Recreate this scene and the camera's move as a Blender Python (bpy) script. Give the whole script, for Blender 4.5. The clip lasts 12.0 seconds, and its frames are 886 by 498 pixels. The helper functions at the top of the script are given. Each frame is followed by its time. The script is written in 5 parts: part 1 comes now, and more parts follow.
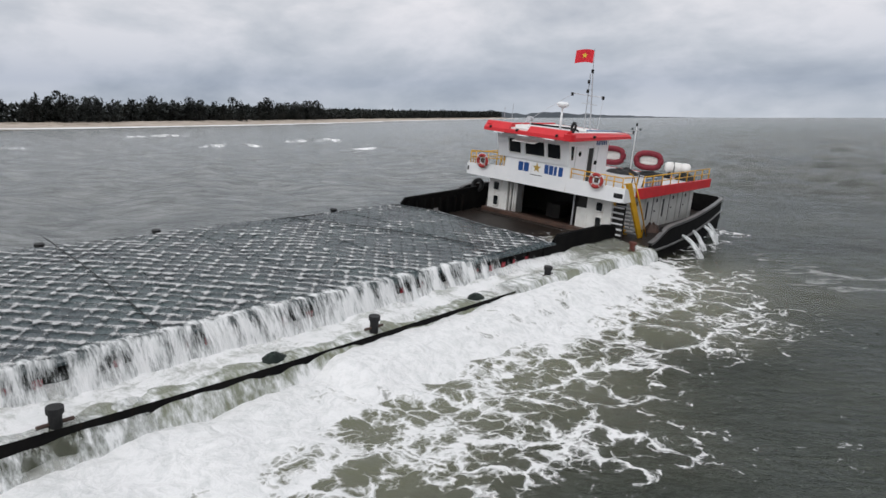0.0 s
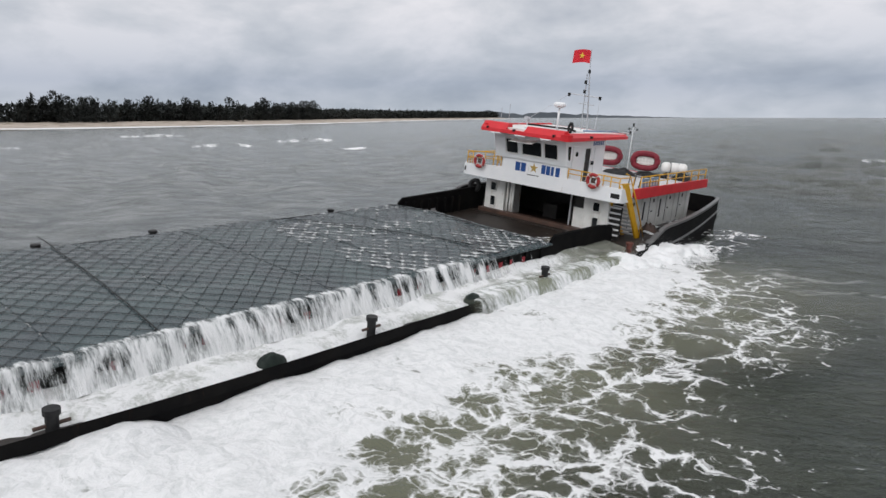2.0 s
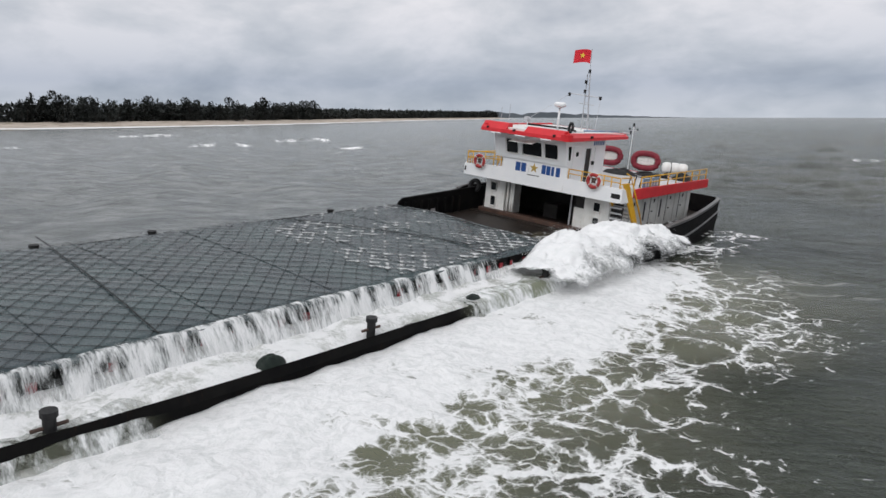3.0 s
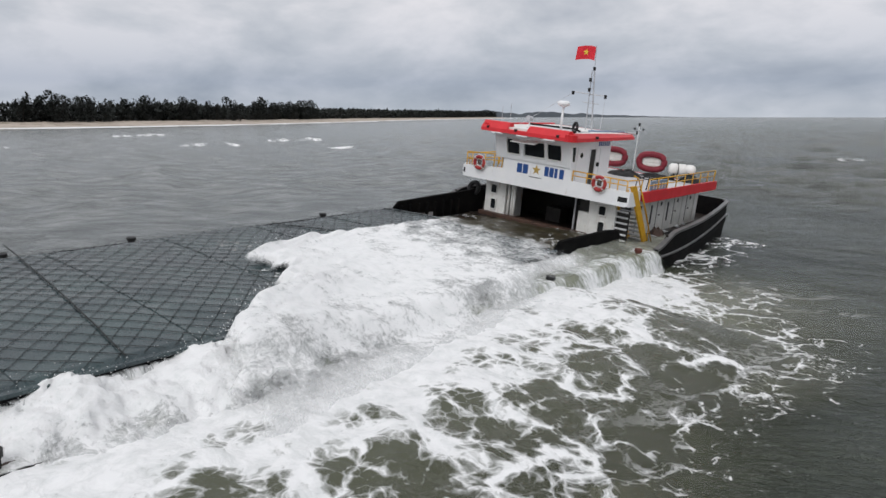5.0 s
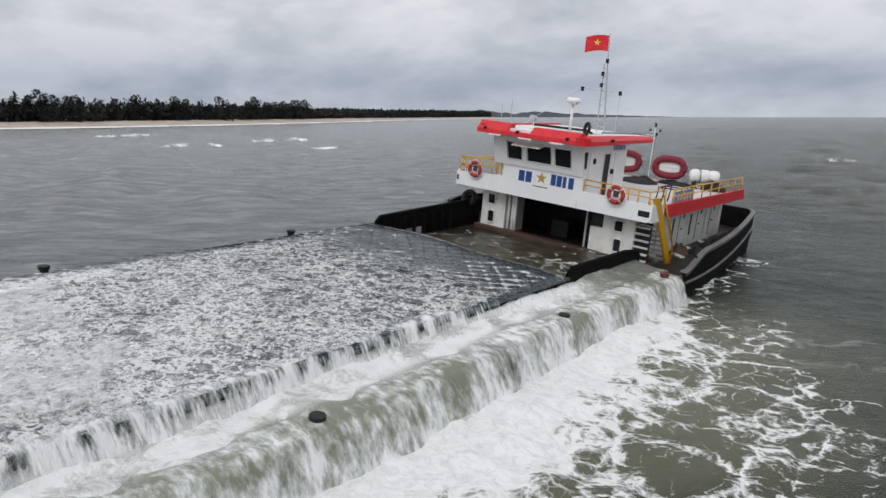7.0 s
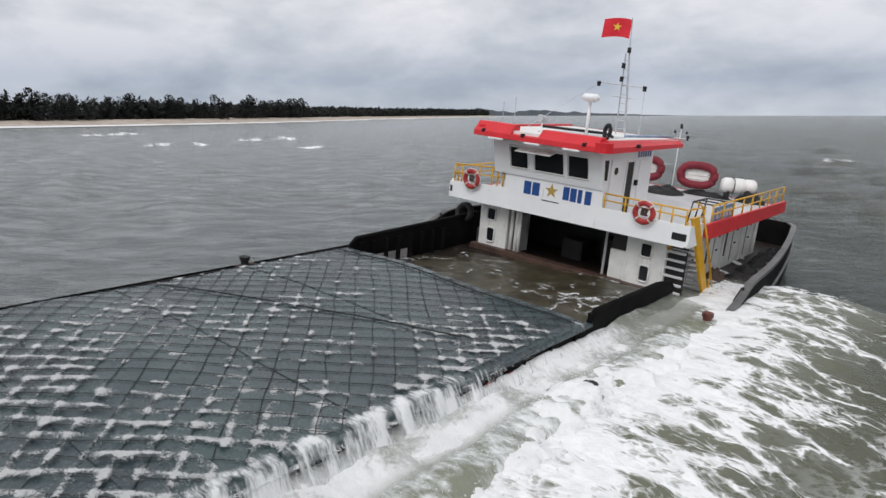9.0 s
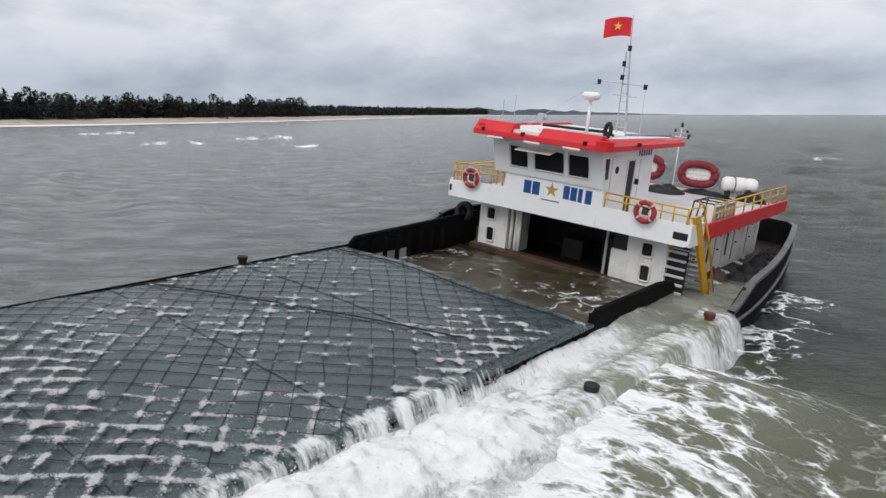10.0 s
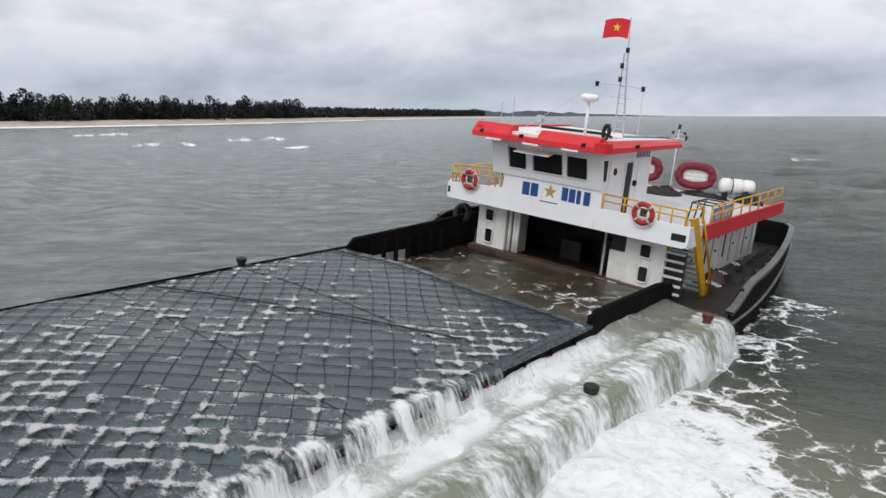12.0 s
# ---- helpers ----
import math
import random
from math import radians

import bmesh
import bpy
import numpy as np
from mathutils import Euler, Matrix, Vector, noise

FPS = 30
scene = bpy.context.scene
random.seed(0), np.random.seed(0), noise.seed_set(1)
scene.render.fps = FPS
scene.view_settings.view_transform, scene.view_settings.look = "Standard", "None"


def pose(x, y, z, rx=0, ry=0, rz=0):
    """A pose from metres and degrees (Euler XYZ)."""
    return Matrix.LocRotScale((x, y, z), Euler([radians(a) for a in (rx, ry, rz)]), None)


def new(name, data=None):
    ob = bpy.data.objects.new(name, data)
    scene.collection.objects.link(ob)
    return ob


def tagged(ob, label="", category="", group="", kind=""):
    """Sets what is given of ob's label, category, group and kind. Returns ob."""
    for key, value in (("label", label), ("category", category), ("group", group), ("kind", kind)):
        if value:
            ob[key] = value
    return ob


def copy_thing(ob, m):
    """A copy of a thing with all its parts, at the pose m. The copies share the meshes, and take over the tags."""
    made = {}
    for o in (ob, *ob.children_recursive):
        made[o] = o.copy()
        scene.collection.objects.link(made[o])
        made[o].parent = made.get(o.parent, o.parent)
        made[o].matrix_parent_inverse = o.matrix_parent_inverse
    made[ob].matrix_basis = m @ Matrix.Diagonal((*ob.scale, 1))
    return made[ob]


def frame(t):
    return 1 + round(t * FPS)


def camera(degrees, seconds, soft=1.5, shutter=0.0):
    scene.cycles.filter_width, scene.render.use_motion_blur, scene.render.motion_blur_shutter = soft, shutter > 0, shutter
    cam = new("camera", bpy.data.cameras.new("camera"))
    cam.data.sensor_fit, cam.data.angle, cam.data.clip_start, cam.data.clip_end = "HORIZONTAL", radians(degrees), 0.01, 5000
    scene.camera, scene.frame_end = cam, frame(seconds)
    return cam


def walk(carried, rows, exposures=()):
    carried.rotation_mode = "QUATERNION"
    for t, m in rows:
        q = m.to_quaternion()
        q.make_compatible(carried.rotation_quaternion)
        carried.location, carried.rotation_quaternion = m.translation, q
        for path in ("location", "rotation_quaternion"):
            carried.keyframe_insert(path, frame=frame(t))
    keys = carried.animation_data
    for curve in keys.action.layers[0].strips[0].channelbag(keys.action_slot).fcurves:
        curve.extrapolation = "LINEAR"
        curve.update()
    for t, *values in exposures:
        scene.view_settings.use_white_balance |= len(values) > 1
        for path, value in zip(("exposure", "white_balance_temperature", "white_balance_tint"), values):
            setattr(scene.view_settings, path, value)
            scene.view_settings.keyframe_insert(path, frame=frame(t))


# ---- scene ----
cam = camera(64.5, 12.0, soft=1.5)
walk(cam, [
    (0.0, pose(19.63, -30.67, 7.07, 79.31, 0, 40.38)), (0.5, pose(19.64, -30.67, 7.07, 79.31, 0, 40.27)),
    (1.0, pose(19.63, -30.68, 7.08, 79.32, 0, 40.14)), (1.5, pose(19.63, -30.68, 7.08, 79.32, 0, 40.13)),
    (2.5, pose(19.60, -30.66, 7.08, 79.32, 0, 40.12)), (3.2, pose(19.52, -30.57, 7.08, 79.31, 0, 40.11)),
    (5.0, pose(18.50, -29.36, 7.07, 79.28, 0, 39.96)), (5.5, pose(17.90, -28.62, 7.06, 79.28, 0, 39.80)),
    (6.0, pose(17.20, -27.75, 7.05, 79.28, 0, 39.74)), (6.5, pose(16.36, -26.65, 7.04, 79.29, 0, 39.60)),
    (7.0, pose(15.50, -25.44, 7.05, 79.27, 0, 39.55)), (8.0, pose(13.75, -23.05, 7.08, 79.2, 0, 39.45)),
    (9.0, pose(12.42, -21.26, 7.10, 79.15, 0, 39.38)), (9.5, pose(12.31, -21.12, 7.10, 79.08, 0, 39.36)),
    (10.5, pose(12.29, -21.14, 7.06, 79.10, 0, 39.23)), (12.0, pose(12.27, -21.20, 7.09, 79.2, 0, 39.04))],
    exposures=[(0.0, 0.0), (3.2, 0.0), (5.2, -0.06), (7.0, -0.04), (9.0, 0.06), (10.5, 0.12), (12.0, 0.18)])

# ---- world, sun, exposure ----
SUN_EL, SUN_AZ = 46.0, 165.0
world = bpy.data.worlds.new("overcast_sky")
scene.world = world
world.use_nodes = True


def node(tree, kind, **values):
    n = tree.nodes.new(kind)
    for key, value in values.items():
        if key in n.inputs:
            n.inputs[key].default_value = value
    return n


def ramp(tree, stops, source):
    n = tree.nodes.new("ShaderNodeValToRGB")
    while len(n.color_ramp.elements) < len(stops):
        n.color_ramp.elements.new(0.5)
    for e, (pos, c) in zip(n.color_ramp.elements, stops):
        e.position, e.color = pos, (*c, 1) if len(c) == 3 else c
    tree.links.new(source, n.inputs[0])
    return n


def grey(v):
    return (v, v, v)


def build_sky():
    tr = world.node_tree
    tr.nodes.clear()
    out, bg = tr.nodes.new("ShaderNodeOutputWorld"), tr.nodes.new("ShaderNodeBackground")
    sky = tr.nodes.new("ShaderNodeTexSky")
    sky.sky_type, sky.sun_disc = "NISHITA", False
    sky.sun_elevation, sky.sun_rotation = radians(SUN_EL), radians(SUN_AZ)
    sky.air_density, sky.dust_density = 1.0, 4.0
    coord = tr.nodes.new("ShaderNodeTexCoord")
    sep = tr.nodes.new("ShaderNodeSeparateXYZ")
    tr.links.new(coord.outputs["Generated"], sep.inputs[0])
    # stretched cloud noise: flattened towards the horizon
    mapn = tr.nodes.new("ShaderNodeMapping")
    mapn.inputs["Scale"].default_value = (2.4, 2.4, 5.5)
    tr.links.new(coord.outputs["Generated"], mapn.inputs[0])
    big = node(tr, "ShaderNodeTexNoise", Scale=1.6, Detail=7.0, Roughness=0.55, Distortion=0.35)
    tr.links.new(mapn.outputs[0], big.inputs["Vector"])
    fine = node(tr, "ShaderNodeTexNoise", Scale=5.5, Detail=6.0, Roughness=0.5, Distortion=0.2)
    tr.links.new(mapn.outputs[0], fine.inputs["Vector"])
    mixn = tr.nodes.new("ShaderNodeMath")
    mixn.operation = "MULTIPLY_ADD"
    tr.links.new(fine.outputs[0], mixn.inputs[0])
    mixn.inputs[1].default_value = 0.35
    tr.links.new(big.outputs[0], mixn.inputs[2])
    cloud = ramp(tr, [(0.48, (0.66, 0.695, 0.755)), (0.64, (0.84, 0.86, 0.90)), (0.80, (1.06, 1.045, 1.07))], mixn.outputs[0])
    height = ramp(tr, [(0.0, (0.60, 0.645, 0.70)), (0.012, (0.57, 0.615, 0.67)), (0.045, (0.49, 0.54, 0.62)), (0.085, (0.64, 0.67, 0.72)), (0.15, (0.80, 0.80, 0.82)), (0.5, (0.95, 0.95, 0.95))], sep.outputs[2])
    mul = tr.nodes.new("ShaderNodeMix")
    mul.data_type, mul.blend_type = "RGBA", "MULTIPLY"
    mul.inputs[0].default_value = 1.0
    tr.links.new(cloud.outputs[0], mul.inputs[6])
    tr.links.new(height.outputs[0], mul.inputs[7])
    over = tr.nodes.new("ShaderNodeMix")
    over.data_type = "RGBA"
    over.inputs[0].default_value = 0.94
    scale = tr.nodes.new("ShaderNodeMix")
    scale.data_type, scale.blend_type = "RGBA", "MULTIPLY"
    scale.inputs[0].default_value = 1.0
    scale.inputs[7].default_value = (0.12, 0.12, 0.12, 1)
    tr.links.new(sky.outputs[0], scale.inputs[6])
    tr.links.new(scale.outputs[2], over.inputs[6])
    tr.links.new(mul.outputs[2], over.inputs[7])
    tr.links.new(over.outputs[2], bg.inputs[0])
    bg.inputs[1].default_value = 0.98
    tr.links.new(bg.outputs[0], out.inputs[0])


build_sky()
sun = new("sun", bpy.data.lights.new("sun", "SUN"))
sun.data.energy, sun.data.angle, sun.data.color = 1.15, radians(30), (0.985, 0.99, 1.0)
sun.matrix_basis = pose(0, 0, 60, 90 - SUN_EL, 0, 180 - SUN_AZ)
scene.view_settings.exposure = 0.0

# ---- materials ----


def material(name, a, b, rough=0.5, metal=0.0, scale=2.0, fine=18.0, bump=0.1, stain=None, amount=0.0, vary=0.0, space="Object", stretch=(1, 1, 1), spec=0.5):
    """Two tones mixed by noise at two scales, an optional stain and relief."""
    m = bpy.data.materials.new(name)
    m.use_nodes = True
    tr = m.node_tree
    p = tr.nodes["Principled BSDF"]
    coord = tr.nodes.new("ShaderNodeTexCoord")
    mapn = tr.nodes.new("ShaderNodeMapping")
    mapn.inputs["Scale"].default_value = stretch
    tr.links.new(coord.outputs[space], mapn.inputs[0])
    n1 = node(tr, "ShaderNodeTexNoise", Scale=scale, Detail=6.0, Roughness=0.6)
    n2 = node(tr, "ShaderNodeTexNoise", Scale=fine, Detail=4.0, Roughness=0.6)
    for n in (n1, n2):
        tr.links.new(mapn.outputs[0], n.inputs["Vector"])
    r = ramp(tr, [(0.35, a), (0.68, b)], n1.outputs[0])
    last = r.outputs[0]
    if vary:
        info = tr.nodes.new("ShaderNodeObjectInfo")
        hsv = tr.nodes.new("ShaderNodeHueSaturation")
        mr = node(tr, "ShaderNodeMapRange")
        mr.inputs[3].default_value, mr.inputs[4].default_value = 1 - vary, 1 + vary
        tr.links.new(info.outputs["Random"], mr.inputs[0])
        tr.links.new(mr.outputs[0], hsv.inputs["Value"])
        tr.links.new(last, hsv.inputs["Color"])
        last = hsv.outputs[0]
    if stain:
        n3 = node(tr, "ShaderNodeTexNoise", Scale=scale * 1.7, Detail=8.0, Roughness=0.72, Distortion=0.4)
        mp3 = tr.nodes.new("ShaderNodeMapping")
        mp3.inputs["Scale"].default_value = (2.6, 2.6, 0.3)
        mp3.inputs["Location"].default_value = (3.1, 1.7, 0.4)
        tr.links.new(coord.outputs[space], mp3.inputs[0])
        tr.links.new(mp3.outputs[0], n3.inputs["Vector"])
        k = ramp(tr, [(0.70 - amount * 0.35, grey(0)), (0.80 - amount * 0.30, grey(1))], n3.outputs[0])
        mx = tr.nodes.new("ShaderNodeMix")
        mx.data_type = "RGBA"
        tr.links.new(k.outputs[0], mx.inputs[0])
        tr.links.new(last, mx.inputs[6])
        mx.inputs[7].default_value = (*stain, 1)
        last = mx.outputs[2]
    tr.links.new(last, p.inputs["Base Color"])
    rr = node(tr, "ShaderNodeMapRange")
    rr.inputs[3].default_value, rr.inputs[4].default_value = max(rough - 0.12, 0.03), min(rough + 0.12, 1)
    tr.links.new(n2.outputs[0], rr.inputs[0])
    tr.links.new(rr.outputs[0], p.inputs["Roughness"])
    p.inputs["Metallic"].default_value = metal
    p.inputs["Specular IOR Level"].default_value = spec
    if bump:
        bn = node(tr, "ShaderNodeBump", Strength=bump, Distance=0.02)
        tr.links.new(n2.outputs[0], bn.inputs["Height"])
        tr.links.new(bn.outputs[0], p.inputs["Normal"])
    return m


RUST = (0.16, 0.06, 0.025)
M = {
    "white": material("white_ship_paint", (0.80, 0.81, 0.82), (0.86, 0.86, 0.86), 0.4, scale=1.2, stain=(0.45, 0.36, 0.27), amount=0.16, bump=0.04),
    "wall": material("stained_white_paint", (0.66, 0.66, 0.63), (0.82, 0.81, 0.78), 0.45, scale=1.6, stain=(0.36, 0.24, 0.14), amount=0.36, bump=0.06),
    "red": material("red_paint", (0.56, 0.012, 0.020), (0.66, 0.020, 0.028), 0.45, scale=1.5, stain=(0.42, 0.02, 0.02), amount=0.2, bump=0.04),
    "plate": material("wet_red_plate", (0.22, 0.008, 0.018), (0.34, 0.014, 0.026), 0.5, scale=5, stain=(0.06, 0.01, 0.012), amount=0.5, bump=0.1),
    "black": material("wet_black_hull", (0.004, 0.004, 0.0045), (0.010, 0.0095, 0.009), 0.68, scale=1.3, stain=(0.026, 0.015, 0.010), amount=0.3, bump=0.35, spec=0.06),
    "deck": material("rusty_wet_deck", (0.014, 0.011, 0.009), (0.034, 0.025, 0.020), 0.46, scale=1.1, stain=(0.015, 0.012, 0.010), amount=0.45, bump=0.25, spec=0.3),
    "rust": material("brown_rust", (0.045, 0.026, 0.020), (0.095, 0.050, 0.034), 0.6, scale=2.5, stain=(0.05, 0.03, 0.022), amount=0.4, bump=0.3),
    "upper": material("grey_deck_paint", (0.48, 0.48, 0.49), (0.62, 0.62, 0.62), 0.45, scale=0.9, stain=(0.3, 0.27, 0.24), amount=0.3, bump=0.05),
    "strake": material("grey_strake", (0.055, 0.055, 0.056), (0.13, 0.128, 0.125), 0.45, scale=1.6, stain=(0.1, 0.07, 0.05), amount=0.3, bump=0.2),
    "yellow": material("yellow_paint", (0.62, 0.32, 0.012), (0.72, 0.40, 0.02), 0.42, scale=4, stain=(0.3, 0.14, 0.03), amount=0.25, bump=0.05),
    # near-black: holds the shade inside the bay as colour; also used for dark parts
    "dark": material("bay_shade_and_dark_parts", (0.010, 0.009, 0.0085), (0.026, 0.023, 0.020), 0.6, scale=1.5, stain=(0.05, 0.032, 0.022), amount=0.2),
    "glass": material("dark_window_glass", (0.012, 0.014, 0.016), (0.02, 0.022, 0.024), 0.12, scale=1, bump=0.0),
    "rubber": material("black_rubber", (0.012, 0.012, 0.013), (0.028, 0.028, 0.028), 0.6, scale=5, bump=0.2, spec=0.25),
    "orange": material("faded_orange_cover", (0.33, 0.022, 0.022), (0.42, 0.038, 0.032), 0.65, scale=4, stain=(0.3, 0.05, 0.05), amount=0.3, bump=0.1),
    "crimson": material("crimson_canvas", (0.16, 0.010, 0.022), (0.24, 0.018, 0.032), 0.7, scale=3, stain=(0.2, 0.02, 0.03), amount=0.3, bump=0.15),
    "cream": material("cream_fibreglass", (0.72, 0.71, 0.68), (0.82, 0.81, 0.78), 0.4, scale=3, bump=0.05),
    "steel": material("grey_galvanised_steel", (0.42, 0.43, 0.45), (0.6, 0.6, 0.62), 0.4, 0.5, scale=6, bump=0.05),
    "blue": material("blue_letter_paint", (0.008, 0.055, 0.22), (0.013, 0.075, 0.27), 0.45, scale=4, bump=0.02),
    "bluepanel": material("faded_blue_panel", (0.16, 0.25, 0.4), (0.3, 0.4, 0.52), 0.5, scale=3, stain=(0.5, 0.5, 0.5), amount=0.35, bump=0.05),
    "gold": material("gold_star_paint", (0.38, 0.25, 0.05), (0.5, 0.34, 0.08), 0.45, scale=6, bump=0.02),
    "flagred": material("red_flag_cloth", (0.62, 0.015, 0.03), (0.72, 0.025, 0.04), 0.75, scale=3, fine=60, bump=0.1),
    "flagyellow": material("yellow_flag_cloth", (0.8, 0.55, 0.05), (0.85, 0.62, 0.08), 0.75, scale=3, fine=60, bump=0.1),
    "tarp": material("wet_teal_tarpaulin", (0.028, 0.042, 0.049), (0.046, 0.074, 0.076), 0.27, scale=0.55, fine=5.0, stain=(0.020, 0.030, 0.033), amount=0.4, bump=0.35),
    "rope": material("black_net_rope", (0.008, 0.010, 0.010), (0.02, 0.024, 0.024), 0.6, scale=9, bump=0.2, spec=0.25),
    "canvas": material("dark_green_canvas", (0.008, 0.013, 0.011), (0.022, 0.034, 0.027), 0.55, scale=3, stain=(0.015, 0.02, 0.018), amount=0.4, bump=0.3, spec=0.2),
    "sand": material("pale_beach_sand", (0.36, 0.30, 0.25), (0.48, 0.41, 0.35), 0.9, scale=0.03, fine=0.4, stain=(0.20, 0.17, 0.11), amount=0.55, bump=0.2),
    "leaf": material("dark_casuarina_foliage", (0.010, 0.013, 0.012), (0.024, 0.03, 0.024), 0.8, scale=0.15, fine=1.0, bump=0.2, vary=0.25),
    "bark": material("dark_bark", (0.03, 0.026, 0.022), (0.06, 0.05, 0.042), 0.9, scale=2),
    # distance haze is mixed into this bluish colour
    "farland": material("haze_tinted_far_woods", (0.045, 0.055, 0.066), (0.075, 0.088, 0.10), 0.95, scale=0.004, fine=0.03, bump=0.0),
}


def water_material():
    m = bpy.data.materials.new("murky_sea_water")
    m.use_nodes = True
    tr = m.node_tree
    p = tr.nodes["Principled BSDF"]
    coord = tr.nodes.new("ShaderNodeTexCoord")
    n0 = node(tr, "ShaderNodeTexNoise", Scale=0.06, Detail=4.0)
    n1 = node(tr, "ShaderNodeTexNoise", Scale=0.9, Detail=5.0, Roughness=0.6, Distortion=0.6)
    n2 = node(tr, "ShaderNodeTexNoise", Scale=2.4, Detail=6.0, Roughness=0.68, Distortion=0.5)
    mp = tr.nodes.new("ShaderNodeMapping")
    # wave crests run across the wind: long one way, short the other
    turn = tr.nodes.new("ShaderNodeMapping")
    turn.inputs["Rotation"].default_value = (0, 0, radians(-36))
    mp.inputs["Scale"].default_value = (0.7, 1.45, 1.0)
    tr.links.new(coord.outputs["Object"], turn.inputs[0])
    tr.links.new(turn.outputs[0], mp.inputs[0])
    n5 = node(tr, "ShaderNodeTexNoise", Scale=0.34, Detail=4.0, Roughness=0.55, Distortion=0.4)
    for n in (n0, n1, n2, n5):
        tr.links.new(mp.outputs[0], n.inputs["Vector"])
    body = ramp(tr, [(0.35, (0.050, 0.062, 0.048)), (0.65, (0.084, 0.096, 0.070))], n0.outputs[0])
    # paler towards the beach: sandy shallows, and the sky's sheen put into the colour
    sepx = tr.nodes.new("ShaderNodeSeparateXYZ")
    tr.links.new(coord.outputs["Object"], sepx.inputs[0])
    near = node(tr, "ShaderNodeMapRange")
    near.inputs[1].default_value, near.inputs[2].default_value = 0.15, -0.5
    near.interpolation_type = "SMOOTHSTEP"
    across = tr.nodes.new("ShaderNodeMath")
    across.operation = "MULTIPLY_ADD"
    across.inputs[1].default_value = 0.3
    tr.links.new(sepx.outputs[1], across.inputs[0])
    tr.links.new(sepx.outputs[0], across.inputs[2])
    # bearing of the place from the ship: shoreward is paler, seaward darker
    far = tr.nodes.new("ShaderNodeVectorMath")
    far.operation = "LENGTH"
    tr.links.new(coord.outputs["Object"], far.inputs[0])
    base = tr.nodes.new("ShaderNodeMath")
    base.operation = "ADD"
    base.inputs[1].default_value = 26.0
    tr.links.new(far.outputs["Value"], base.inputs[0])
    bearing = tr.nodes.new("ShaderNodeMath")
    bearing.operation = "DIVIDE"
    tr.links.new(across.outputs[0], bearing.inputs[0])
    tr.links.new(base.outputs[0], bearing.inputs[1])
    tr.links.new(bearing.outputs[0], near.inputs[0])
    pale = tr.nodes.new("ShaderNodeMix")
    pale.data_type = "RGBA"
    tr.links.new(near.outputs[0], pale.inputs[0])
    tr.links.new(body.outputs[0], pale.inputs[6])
    # pale and dark streaks paint the sky's reflection on the waves into the colour
    wave_sheen = ramp(tr, [(0.38, (0.215, 0.233, 0.230)), (0.62, (0.355, 0.373, 0.368))], n5.outputs[0])
    tr.links.new(wave_sheen.outputs[0], pale.inputs[7])
    # sparse whitecaps carried on the crests
    n3 = node(tr, "ShaderNodeTexNoise", Scale=0.05, Detail=3.0, Roughness=0.5)
    tr.links.new(mp.outputs[0], n3.inputs["Vector"])
    n4 = node(tr, "ShaderNodeTexNoise", Scale=0.7, Detail=8.0, Roughness=0.7, Distortion=0.5)
    tr.links.new(mp.outputs[0], n4.inputs["Vector"])
    att = tr.nodes.new("ShaderNodeAttribute")
    att.attribute_name = "crest"
    s = tr.nodes.new("ShaderNodeMath")
    s.operation = "MULTIPLY"
    tr.links.new(n4.outputs[0], s.inputs[0])
    tr.links.new(att.outputs["Fac"], s.inputs[1])
    s2 = tr.nodes.new("ShaderNodeMath")
    s2.operation = "MULTIPLY"
    tr.links.new(s.outputs[0], s2.inputs[0])
    tr.links.new(n3.outputs[0], s2.inputs[1])
    cap = ramp(tr, [(0.37, grey(0)), (0.46, grey(0.8))], s2.outputs[0])
    mx = tr.nodes.new("ShaderNodeMix")
    mx.data_type = "RGBA"
    tr.links.new(cap.outputs[0], mx.inputs[0])
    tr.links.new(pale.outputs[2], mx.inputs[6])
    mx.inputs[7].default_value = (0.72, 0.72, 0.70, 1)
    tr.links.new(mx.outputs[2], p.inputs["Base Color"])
    p.inputs["Roughness"].default_value = 0.16
    p.inputs["IOR"].default_value = 1.33
    b1 = node(tr, "ShaderNodeBump", Strength=1.0, Distance=0.95)
    b2 = node(tr, "ShaderNodeBump", Strength=1.0, Distance=0.42)
    b0 = node(tr, "ShaderNodeBump", Strength=1.0, Distance=1.3)
    tr.links.new(n5.outputs[0], b0.inputs["Height"])
    tr.links.new(b0.outputs[0], b1.inputs["Normal"])
    tr.links.new(n1.outputs[0], b1.inputs["Height"])
    tr.links.new(n2.outputs[0], b2.inputs["Height"])
    tr.links.new(b1.outputs[0], b2.inputs["Normal"])
    tr.links.new(b2.outputs[0], p.inputs["Normal"])
    return m


